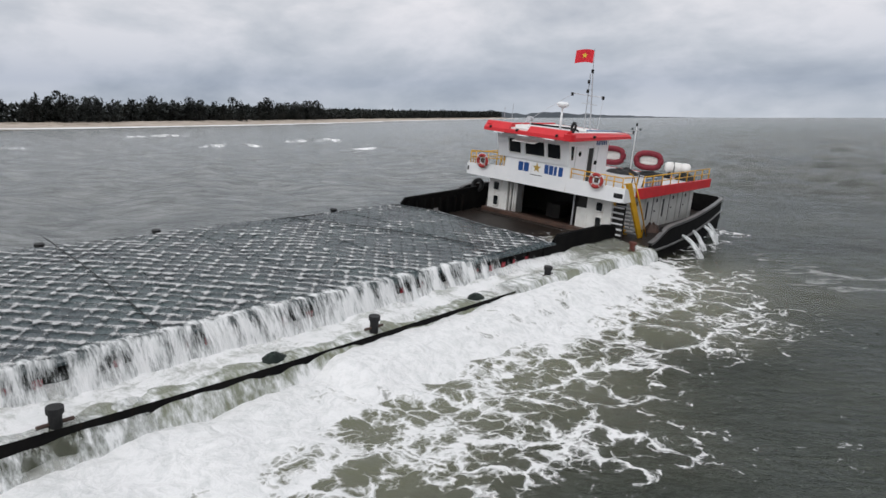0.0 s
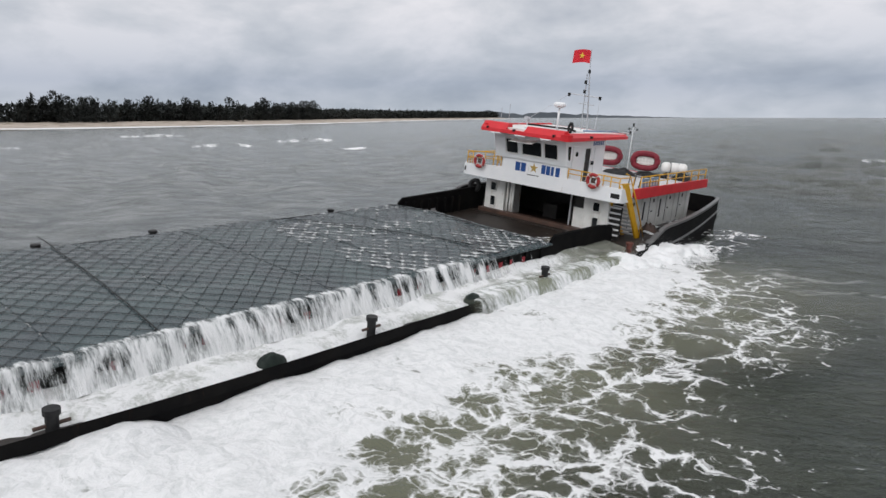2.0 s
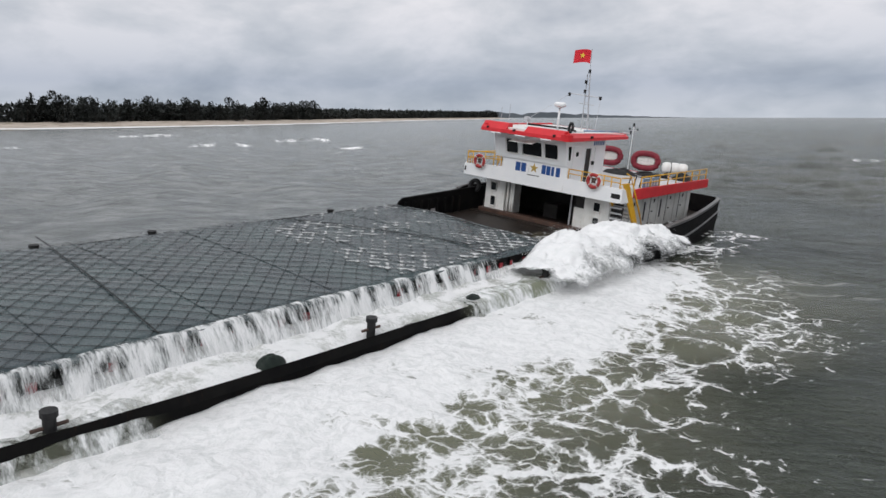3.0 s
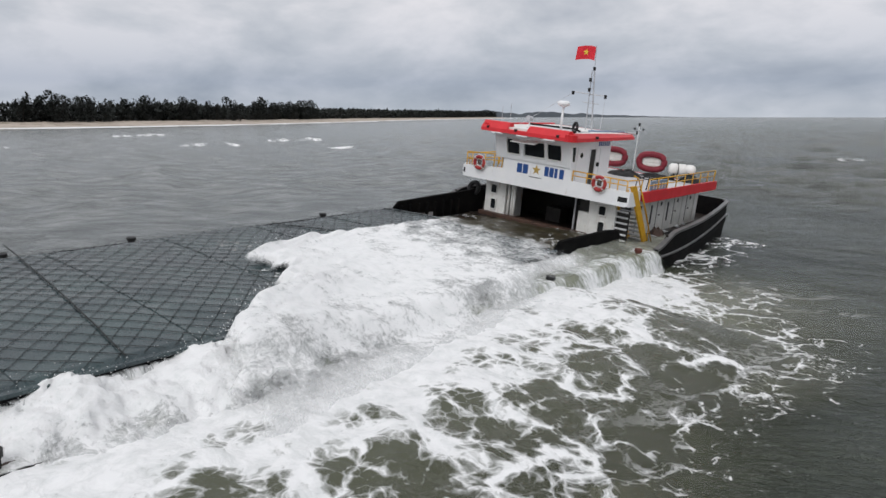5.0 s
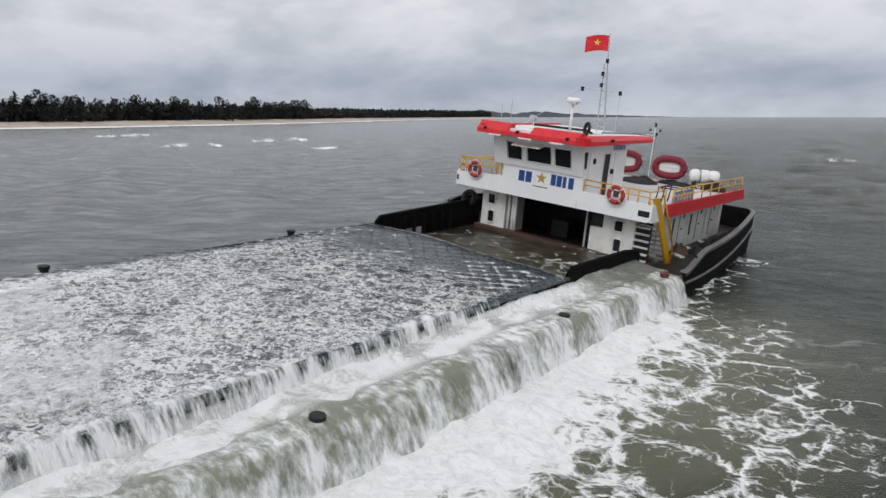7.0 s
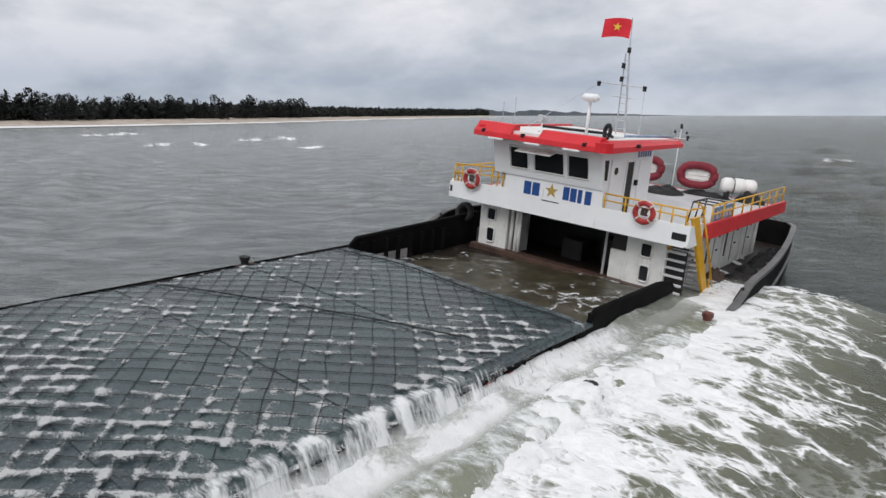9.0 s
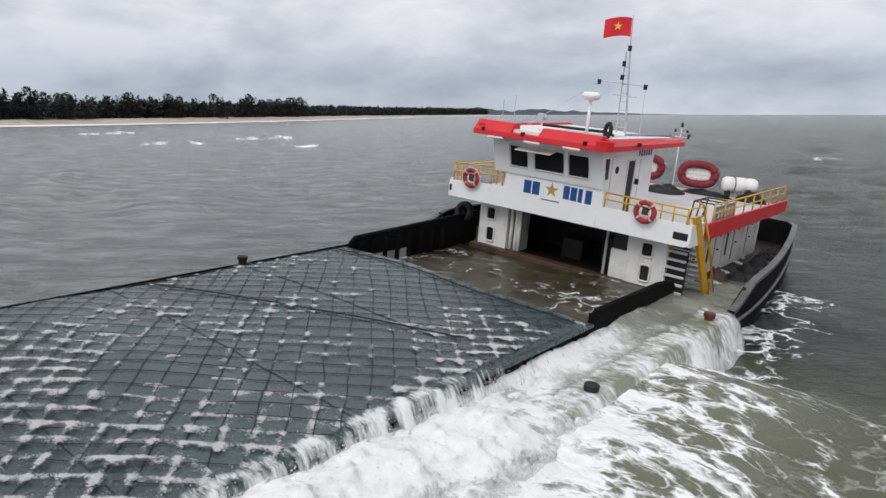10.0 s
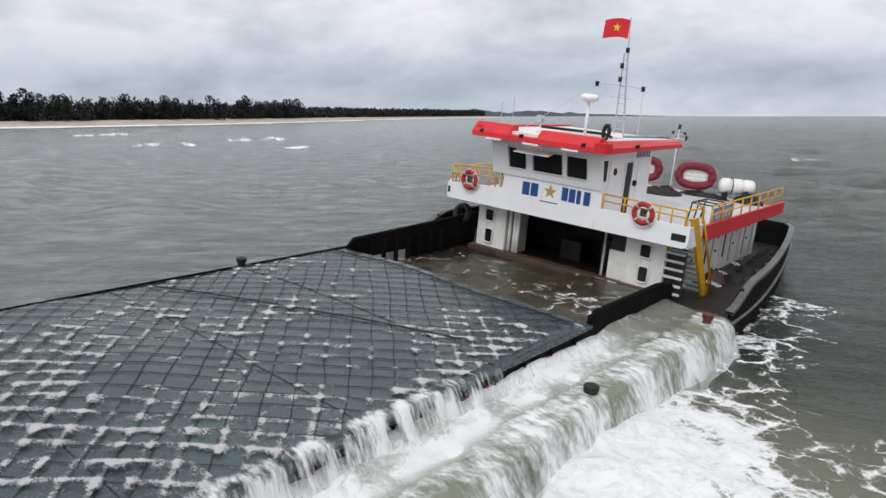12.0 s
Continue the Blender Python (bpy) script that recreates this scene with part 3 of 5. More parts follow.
def build_hull():
    ys = [-52.4, -52, -51, -49, -46, -42, -38] + [-38 + 1.6 * k for k in range(1, 33)] + [14.0, 14.4, 14.8]
    ys = sorted(set(y for y in ys if y <= 14.8))
    prof = [(1.0, 0.0), (1.006, -0.28), (0.995, -0.3), (0.985, -1.2), (0.95, -2.6), (0.8, -4.2)]
    bm = bmesh.new()
    rows = []
    for y in ys:
        b = half_beam(y)
        top = -1.84 + 0.25 * sm(-20, -34, y)
        rows.append([bm.verts.new((sgn * b * k, y, top + d)) for sgn in (1, -1) for k, d in (prof if sgn == 1 else prof[::-1])])
    for a, b in zip(rows, rows[1:]):
        for i in range(len(a) - 1):
            bm.faces.new((a[i], a[i + 1], b[i + 1], b[i]))
    bm.faces.new(rows[-1])
    bmesh.ops.recalc_face_normals(bm, faces=bm.faces)
    part("hull", bm, M["black"], ship, "wet black steel hull with a low rubbing strip")
    bm = bmesh.new()
    rows = [[bm.verts.new((k * (half_beam(y) - 0.05), y, DECK + 0.25 * sm(-20, -34, y) + 0.06 * (1 - abs(k)))) for k in (-1, -0.4, 0, 0.4, 1)] for y in ys if y < 14.75]
    for a, b in zip(rows, rows[1:]):
        for i in range(4):
            bm.faces.new((a[i], a[i + 1], b[i + 1], b[i]))
    part("deck", bm, M["deck"], ship, "rusty wet steel main deck")
    # stern bulwark, both sides and across the stern
    for sgn in (1, -1):
        bm, cap = bmesh.new(), bmesh.new()
        prev = prevc = None
        for k in range(25):
            y = 0.1 + 14.3 * k / 24
            b = half_beam(y)
            top = -1.62 + 0.62 * sm(0.0, 2.4, y) + 0.12 * sm(4, 14, y)
            ring = [bm.verts.new((sgn * x, y, z)) for x, z in ((b - 0.02, -1.86), (b - 0.02, top), (b - 0.10, top), (b - 0.10, -2.0))]
            cr = [cap.verts.new((sgn * x, y, z)) for x, z in ((b + 0.035, top - 0.09), (b + 0.035, top + 0.03), (b - 0.19, top + 0.03), (b - 0.19, top - 0.03))]
            if prev:
                for r0, r1, bb in ((prev, ring, bm), (prevc, cr, cap)):
                    for i in range(4):
                        bb.faces.new((r0[i], r0[(i + 1) % 4], r1[(i + 1) % 4], r1[i]))
            prev, prevc = ring, cr
        bmesh.ops.recalc_face_normals(bm, faces=bm.faces)
        bmesh.ops.recalc_face_normals(cap, faces=cap.faces)
        bw = part("bulwark", bm, M["black"], ship)
        part("cap_rail", cap, M["strake"], bw, "worn grey cap rail")
        for k in range(9):
            y = 1.4 + 1.45 * k
            b = half_beam(y) - 0.1
            part("stay", prism([(b, -1.98), (b, -1.12), (b - 0.1, -1.12), (b - 0.42, -1.98)] if sgn > 0 else [(-b, -1.98), (-b, -1.12), (-b + 0.1, -1.12), (-b + 0.42, -1.98)], "y", y, y + 0.03), M["deck"], bw)
    part("stern_plate", box(-4.4, 4.4, 14.45, 14.6, -2.2, -0.88, 0.03), M["black"], ship)
    # rubbing strake lower on the quarter
    for sgn in (1, -1):
        part("rubbing_strake", tube([(sgn * (half_beam(y) + 0.02), y, -1.98 + 0.35 * sm(1, 14, y)) for y in [0.2 + 0.45 * k for k in range(31)]], 0.06, 6), M["strake"], ship, smooth=True)


def build_hold():
    for sgn in (1, -1):
        part("coaming", box(sgn * BX - 0.05, sgn * BX + 0.05, -40.0, -5.45, -2.1, RIM - 0.09), M["black"], ship)
        part("coaming_rim", box(sgn * BX - 0.1, sgn * BX + 0.13, -40.0, -5.45, RIM - 0.09, RIM, 0.02), M["tarp" if sgn > 0 else "black"], ship, "thick wet rim with the tarpaulin lapped over" if sgn > 0 else "thick wet black rim")
        y = -38.5
        while y < -6:
            part("stiffener", box(*sorted((sgn * (BX + 0.05), sgn * (BX + 0.12))), y, y + 0.05, -2.05, RIM - 0.1), M["black"], ship)
            y += 1.15
        # raised side plate beside the well
        y1 = 0.15 if sgn > 0 else 1.6
        top = [(-5.45, -1.98), (-5.45, -1.22), (-5.2, -0.98), (-1.2, -1.0 if sgn > 0 else -0.86), (y1 - 0.3, -1.12 if sgn > 0 else -0.78), (y1, -1.35 if sgn > 0 else -0.78), (y1, -2.05)]
        if sgn < 0:
            # cut away at the foot of its fore half, where only the ribs stand
            top = [(-5.45, -1.98)] + top[1:-1] + [(y1, -2.05), (-2.3, -2.05), (-2.3, -1.66), (-4.9, -1.66), (-4.9, -2.0)]
        pl = part("side_plate", prism(top, "x", sgn * BX - 0.05, sgn * BX + 0.05), M["black"], ship, "raised black side plate beside the well")
        part("plate_rim", tube([(sgn * BX, a, b) for a, b in top[1:6]], 0.075, 6), M["black"], pl, smooth=True)
        for k in range(8):
            yy = -5.1 + 0.62 * k
            part("rib", box(*sorted((sgn * (BX - 0.22), sgn * (BX - 0.05))), yy, yy + 0.06, -2.05, -1.12), M["black"], pl)
    part("end_coaming", box(-4.4, 4.4, -5.75, -5.6, -2.1, RIM - 0.06), M["black"], ship)
    # red plates low on the coaming's outer side
    for k in range(26):
        y = -27.2 + 0.78 * k + 0.1 * math.sin(k * 2.3)
        part("red_plate", box(BX + 0.06, BX + 0.1, y, y + 0.22, -1.95, -1.52, 0.01), M["plate"], ship)
    part("cargo", box(-4.38, 4.38, -39.5, -5.77, -2.0, -1.45), M["dark"], ship)
    part("well_floor", box(-4.38, 4.38, -5.58, 0.7, -2.12, -2.08), M["rust"], ship)


build_hull()
build_hold()


def bollard(y, sgn, h=0.42, mat="rubber", label="wet black mooring bollard"):
    x = sgn * 6.12
    b = part("bollard", tube([(x, y, DECK - 0.02), (x, y, DECK + h * 0.82)], 0.125, 12), M[mat], ship, label)
    bm = tube([(x, y, DECK + h * 0.8), (x, y, DECK + h)], 0.165, 12)
    part("bollard_cap", bm, M[mat], b)
    add = tube([(x, y - 0.34, DECK + h * 0.45), (x, y + 0.34, DECK + h * 0.45)], 0.04, 6)
    part("horn", add, M["rust"], b)


bollard(-1.3, 1, 0.62, "redlead", "rusty red mooring bollard at the quarter")
for yy in (-8.45, -17.5, -25.9, -34.3):
    bollard(yy, 1, 0.62)
for yy in (-1.4, -8.4, -17.4, -21.6, -25.9, -34.3):
    bollard(yy, -1, 0.5)


def vent_cover(x, y, sx, sy, h):
    def dome(u, v):
        a, r = math.tau * u, v
        k = 1 - r ** 3
        wob = 1 + 0.12 * nz(3 * math.cos(a), 3 * math.sin(a), y)
        return (x + sx * r * wob * math.cos(a), y + sy * r * wob * math.sin(a), DECK - 0.02 + h * k + 0.06 * nz(6 * r * math.cos(a), 6 * r * math.sin(a), y + 2))
    me = sheet(dome, 24, 8)
    me.materials.append(M["canvas"])
    ob = new("deck_cover", me)
    ob.matrix_basis = SHIP
    tagged(ob, "lumpy dark canvas-covered hatch on the side deck", "hatch cover", group="covered hatches on the side deck")


for yy in (-12.7, -20.8):
    vent_cover(6.0, yy, 0.30, 0.46, 0.33)

# tarpaulin over the cargo, and the rope net on it


def tarp_z(x, y):
    return RIM + 0.05 + 0.10 * (1 - (x / 4.5) ** 2) + 0.07 * nz(x * 0.3, y * 0.3) + 0.03 * nz(x * 0.9, y * 0.9, 5)


def rope_wave(x, c, fam):
    return 0.16 * nz(x * 0.45, c * 0.4, fam) + 0.05 * nz(x * 1.6, c * 1.3, fam + 5)


def build_tarp():
    tarp = thing("tarpaulin", "wet teal tarpaulin sheets stretched over the cargo hold", "tarpaulin", SHIP)
    n = 9
    for k in range(n):
        y0, y1 = -40 + 34.3 * k / n - 0.12, -40 + 34.3 * (k + 1) / n
        me = sheet(lambda u, v: ((u - 0.5) * 8.95, y0 + (y1 - y0) * v, tarp_z((u - 0.5) * 8.95, y0 + (y1 - y0) * v) - 0.10 * sm(0.985, 1.0, abs(2 * u - 1)) - 0.012 * sm(0.94, 1.0, v) + 0.010 * sm(0.06, 0.0, v)), 60, 24)
        me.materials.append(M["tarp"])
        new("panel", me).parent = tarp
    net = thing("cargo_net", "black rope net lashed over the teal tarpaulin", "net", SHIP)
    step = 0.46
    for fam in (1, -1):
        for k in range(-42, 43):
            c = -22.5 + k * step * 1.4142
            pts = []
            for i in range(61):
                x = -4.45 + 8.9 * i / 60
                y = c + fam * x * 1.0 + rope_wave(x, c, fam)
                if -39.6 < y < -5.72:
                    pts.append((x, y, tarp_z(x, y) + 0.02))
            if len(pts) > 3:
                part("rope", tube(pts, 0.0078, 4), M["rope"], net)
    # heavier lashing ropes across
    for a, b in (((-4.4, -6.2), (4.4, -6.1)), ((-4.4, -12.5), (3.2, -9.2)), ((-5.9, -21.6), (4.4, -22.8))):
        pts = [(a[0] + (b[0] - a[0]) * i / 20, a[1] + (b[1] - a[1]) * i / 20) for i in range(21)]
        part("lashing", tube([(x, y, tarp_z(x, y) + 0.04) for x, y in pts], 0.02, 5), M["rope"], net)


build_tarp()

# ---- deckhouse ----


def wall_with_openings(x0, x1, z0, z1, holes):
    """Boxes that fill a wall in x and z round rectangular holes; yields x0, x1, z0, z1."""
    xs = sorted({x0, x1, *[h[0] for h in holes], *[h[1] for h in holes]})
    for a, b in zip(xs, xs[1:]):
        mid = (a + b) / 2
        cuts = sorted((h[2], h[3]) for h in holes if h[0] < mid < h[1])
        z = z0
        for c0, c1 in cuts:
            if c0 > z:
                yield a, b, z, c0
            z = c1
        if z < z1:
            yield a, b, z, z1


def porthole_window(house, x, z, w=0.3, h=0.5, y=0.75):
    win = part("window", box(x - w / 2, x + w / 2, y - 0.005, y + 0.02, z - h / 2, z + h / 2), M["glass"], house, "dark rounded window with a white rim")
    pts = []
    for cx, cz, a0 in ((w / 2 - .06, h / 2 - .06, 0), (-w / 2 + .06, h / 2 - .06, 90), (-w / 2 + .06, -h / 2 + .06, 180), (w / 2 - .06, -h / 2 + .06, 270)):
        for k in range(4):
            a = radians(a0 + 30 * k)
            pts.append((x + cx + 0.09 * math.cos(a), y - 0.02, z + cz + 0.09 * math.sin(a)))
    part("window_frame", tube(pts, 0.035, 6, closed=True), M["wall"], win, smooth=True)


def build_lower_house():
    house = part("lower_house", box(-3.8, 3.8, 4.2, 11.4, -2.0, 0.04), M["wall"], ship, "stained white lower deckhouse")
    # side walls beside the open bay
    for sgn in (1, -1):
        part("side_wall", box(*sorted((sgn * 3.68, sgn * 3.8)), 0.9, 4.2, -2.0, 0.04), M["wall"], house)
    # bay wall and ceiling coloured near-black to stand for the shade in there
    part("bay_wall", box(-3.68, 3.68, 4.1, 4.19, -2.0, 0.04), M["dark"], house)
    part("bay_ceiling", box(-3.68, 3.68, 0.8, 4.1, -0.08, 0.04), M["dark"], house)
    # two front blocks with small windows
    for x0, x1 in ((-3.72, -2.42), (2.45, 3.86)):
        part("front_block", box(x0, x1, 0.77, 2.4, -2.0, 0.03, 0.03), M["wall"], house)
        c = -3.14 if x0 < 0 else 3.2
        porthole_window(house, c, -1.3)
        porthole_window(house, c - 0.02, -0.5, 0.34, 0.42)
    part("front_block", box(1.86, 2.45, 0.85, 2.2, -2.0, -0.75, 0.02), M["wall"], house)
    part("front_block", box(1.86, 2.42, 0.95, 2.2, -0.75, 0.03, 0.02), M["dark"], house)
    for x in (-2.28, -2.06, -1.92):
        part("pipe", tube([(x, 0.9, -2.0), (x, 0.9, 0.03)], 0.075, 8), M["wall"], house, smooth=True)
    part("sill", box(-3.9, 3.95, 0.5, 0.95, -2.08, -1.74, 0.02), M["rust"], house, "rust-streaked brown sill")
    part("sill_plate", box(-4.3, 4.3, 0.1, 0.5, -2.08, -1.93, 0.02), M["deck"], house)
    # machinery in the bay, its dimness put into the near-black colour
    for x, y, w, d, h in ((-1.0, 2.6, 0.9, 0.9, 0.8), (0.5, 3.0, 1.3, 0.8, 1.05), (1.3, 2.2, 0.4, 0.4, 1.5)):
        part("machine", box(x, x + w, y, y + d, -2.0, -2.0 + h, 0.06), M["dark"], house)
    part("post", tube([(1.62, 0.95, -2.0), (1.62, 0.95, 0.03)], 0.05, 8), M["steel"], house)
    # doors and louvres on the port side
    for k, (y, kind) in enumerate(((3.2, "door"), (4.9, "slot"), (5.7, "door"), (7.0, "slot"), (7.9, "door"), (9.7, "door"))):
        if kind == "door":
            d = part("door", box(3.8, 3.835, y, y + 0.72, -1.8, -0.18, 0.012), M["wall"], house, "white steel door")
            part("door_gap", box(3.8, 3.812, y - 0.04, y - 0.005, -1.8, -0.18), M["dark"], d)
            part("handle", box(3.84, 3.9, y + 0.1, y + 0.22, -1.1, -1.04, 0.01), M["rubber"], d)
            part("vent", box(3.836, 3.86, y + 0.3, y + 0.45, -0.6, -0.4, 0.01), M["rubber"], d)
        else:
            part("slot", box(3.8, 3.82, y, y + 0.16, -1.5, -0.5), M["dark"], house)
    for y in (4.6, 6.6, 8.9, 10.7):
        part("wall_pipe", tube([(3.85, y, -1.95), (3.85, y, 0.0)], 0.035, 6), M["wall"], house)


def build_upper_deck():
    d = part("upper_deck", box(-4.66, 4.66, 0.1, 11.3, 0.02, 0.26), M["upper"], ship, "grey painted upper deck")
    band = part("front_band", prism([(-4.76, 0.0), (4.60, 0.0), (4.72, 0.06), (4.76, 0.18), (4.76, 0.70), (1.72, 0.735), (1.70, 1.30), (-2.2, 1.34), (-2.22, 0.76), (-4.76, 0.60)], "y", 0.0, 0.1), M["white"], ship, "clean white front bulwark of the upper deck")
    for sgn in (1, -1):
        part("band_return", box(*sorted((sgn * 4.66, sgn * 4.757)), 0.1, 1.2, 0.0, 0.68), M["white"], band)
        rb = part("red_band", prism([(1.2, 0.24), (2.0, 0.05), (11.3, 0.04), (11.3, 0.52), (1.2, 0.60)] if sgn > 0 else [(1.2, 0.05), (11.3, 0.04), (11.3, 0.27), (1.2, 0.27)], "x", *sorted((sgn * 4.66, sgn * 4.76))), M["red"], d, "red painted edge band")
    part("aft_band", box(-4.66, 4.66, 11.3, 11.38, 0.03, 0.28), M["red"], d)
    part("fairlead", box(4.2, 4.68, -0.02, 0.06, 0.2, 0.44, 0.03), M["rubber"], band, "black rectangular opening")
    part("fairlead", box(-4.73, -4.62, -0.02, 0.06, 0.2, 0.44, 0.02), M["rubber"], band)


def rail(pts, h_mid, h_top, base, mat, posts, name="railing", r=0.03):
    rl = part(name, tube([(x, y, z + h_top) for x, y, z in pts], r, 6), M[mat], base, "yellow painted pipe railing", smooth=True)
    part("mid_rail", tube([(x, y, z + h_mid) for x, y, z in pts], r * 0.8, 6), M[mat], rl, smooth=True)
    for x, y, z in posts:
        part("post", tube([(x, y, z - 0.02), (x, y, z + h_top)], r, 6), M[mat], rl, smooth=True)


def build_rails():
    rail([(-4.6, 0.06, 0.62), (-2.3, 0.06, 0.76)], 0.34, 0.66, ship, "yellow", [(-4.6, 0.06, 0.6), (-4.25, 0.06, 0.6), (-2.85, 0.06, 0.7), (-2.6, 0.06, 0.72), (-2.35, 0.06, 0.74)])
    rail([(1.74, 0.06, 0.74), (4.56, 0.06, 0.70)], 0.26, 0.48, ship, "yellow", [(1.76, 0.06, 0.72), (2.5, 0.06, 0.72), (3.7, 0.06, 0.7), (4.1, 0.06, 0.7), (4.56, 0.06, 0.68)])
    rail([(4.6, 0.1, 0.6), (4.6, 1.5, 0.55)], 0.3, 0.6, ship, "yellow", [(4.6, 0.12, 0.2), (4.6, 1.5, 0.5)])
    rail([(4.6, 2.3, 0.52), (4.6, 11.2, 0.5)], 0.3, 0.6, ship, "yellow", [(4.6, 2.3 + 1.11 * k, 0.48) for k in range(9)])
    rail([(-4.6, 0.1, 0.6), (-4.6, 11.2, 0.5)], 0.3, 0.6, ship, "yellow", [(-4.6, 0.3 + 1.36 * k, 0.48) for k in range(9)])


def build_stair():
    st = part("stair", prism([(0.1, 0.95), (0.62, 0.95), (2.8, -1.98), (2.34, -1.98)], "x", 4.66, 4.76), M["yellow"], ship, "steep yellow stair with grey treads")
    part("stringer", prism([(0.25, 0.3), (0.55, 0.3), (2.66, -1.98), (2.36, -1.98)], "x", 3.92, 3.97), M["yellow"], st)
    for k in range(10):
        f = (k + 0.5) / 10
        y, z = 0.5 + 2.0 * f, 0.25 - 2.2 * f
        part("tread", box(3.97, 4.66, y - 0.14, y + 0.14, z, z + 0.05, 0.008), M["steel"], st)
    part("handrail", tube([(4.8, 0.1, 1.45), (4.8, 0.6, 1.3), (4.8, 2.55, -1.2), (4.8, 2.62, -1.98)], 0.028, 6), M["yellow"], st, smooth=True)
    part("handrail", tube([(4.82, 0.9, 0.9), (4.85, 2.0, -0.5), (4.85, 3.0, -1.95)], 0.025, 6), M["yellow"], st, smooth=True)
    # louvred grating behind the stair, below the band
    for k in range(6):
        part("slat", box(3.86, 4.5, 0.72, 0.82, -1.75 + 0.27 * k, -1.67 + 0.27 * k, 0.02), M["upper"], ship)
    part("slat_backing", box(3.86, 4.5, 0.92, 0.96, -2.0, 0.02), M["dark"], ship)


def build_pilothouse():
    ph = part("pilothouse", box(-2.6, 1.6, 0.3, 3.9, 0.26, 2.66), M["white"], ship, "white pilothouse with forward-leaning windows")
    # the front wall leans forward: built in slabs round three windows
    holes = [(-1.95, -1.2, 1.58, 2.36), (-0.95, 0.24, 1.58, 2.36), (0.40, 1.18, 1.58, 2.36)]
    for n, (a, b, z0, z1) in enumerate(wall_with_openings(-2.66, 1.66, 1.3, 2.64, holes)):
        bm = box(a, b, 0.0, 0.12, z0, z1)
        for v in bm.verts:
            v.co.y += -0.06 - 0.26 * (v.co.z - 1.3)
        part("front_panel", bm, M["white"], ph)
    for n, (a, b, z0, z1) in enumerate(holes):
        y0 = -0.06 - 0.26 * ((z0 + z1) / 2 - 1.3)
        bm = box(a, b, 0.06, 0.08, z0, z1)
        for v in bm.verts:
            v.co.y += -0.06 - 0.26 * (v.co.z - 1.3)
        w = part("window", bm, M["glass"], ph, "dark forward window")
        pts = [(a, -0.08 - 0.26 * (z0 - 1.3), z0), (b, -0.08 - 0.26 * (z0 - 1.3), z0), (b, -0.08 - 0.26 * (z1 - 1.3), z1), (a, -0.08 - 0.26 * (z1 - 1.3), z1)]
        part("window_frame", tube(pts, 0.03, 4, closed=True), M["wall"], w)
    # small awning over the first two windows
    bm = prism([(-0.30, 2.36), (-0.75, 2.24), (-0.75, 2.21), (-0.30, 2.32)], "x", -1.45, -0.05)
    part("awning", bm, M["wall"], ph, "grey-white window awning")
    # upper fill between the leaning front and the box
    part("front_fill", box(-2.6, 1.6, -0.3, 0.3, 2.3, 2.64), M["white"], ph)
    for x0, x1 in ((1.6, 1.66), (-2.66, -2.6)):
        part("cheek", prism([(0.3, 1.3), (0.06, 1.3), (-0.28, 2.64), (0.3, 2.64)], "x", x0, x1), M["white"], ph)
    part("side_window", prism([(0.05, 1.62), (0.22, 1.62), (0.2, 2.3), (-0.08, 2.3)], "x", 1.655, 1.675), M["glass"], ph)
    # port side: door, dark doorway and a second door further aft
    door = part("door", box(1.6, 1.65, 0.5, 1.22, 0.4, 2.3, 0.02), M["white"], ph, "white weathertight door with a round window")
    part("door_window", tube([(1.645, 0.86, 1.9), (1.665, 0.86, 1.9)], 0.13, 14), M["glass"], door)
    # no opening behind: a dark plate paints the shade inside the doorway
    part("doorway", box(1.59, 1.61, 1.75, 2.3, 0.3, 2.15), M["dark"], ph, "open doorway, the shade inside it put into dark colour")
    part("doorway_edge", tube([(1.63, 1.72, 0.3), (1.63, 1.72, 2.2), (1.63, 2.33, 2.2), (1.63, 2.33, 0.3)], 0.03, 5), M["white"], ph)
    part("door", box(1.6, 1.645, 2.75, 3.4, 0.4, 2.2, 0.02), M["white"], ph, "white weathertight door")
    for k in range(6):
        part("lettering", box(1.602, 1.608, 2.55 + 0.2 * k, 2.67 + 0.2 * k, 2.3, 2.52), M["blue"], ph)
    part("side_lamp", box(1.6, 1.72, 2.5, 2.62, 1.3, 1.5, 0.02), M["rubber"], ph)
    return ph


def roof_bar(name, x0, x1, y0, y1, top, parent, inset=0.32):
    """A red eave piece whose outer face slopes in towards its top."""
    return part(name, prism([(y0, 2.60), (y0 + 0.02, 2.78), (y0 + inset, top), (y1, top), (y1, 2.62)], "x", x0, x1, 0.015), M["red"], parent)


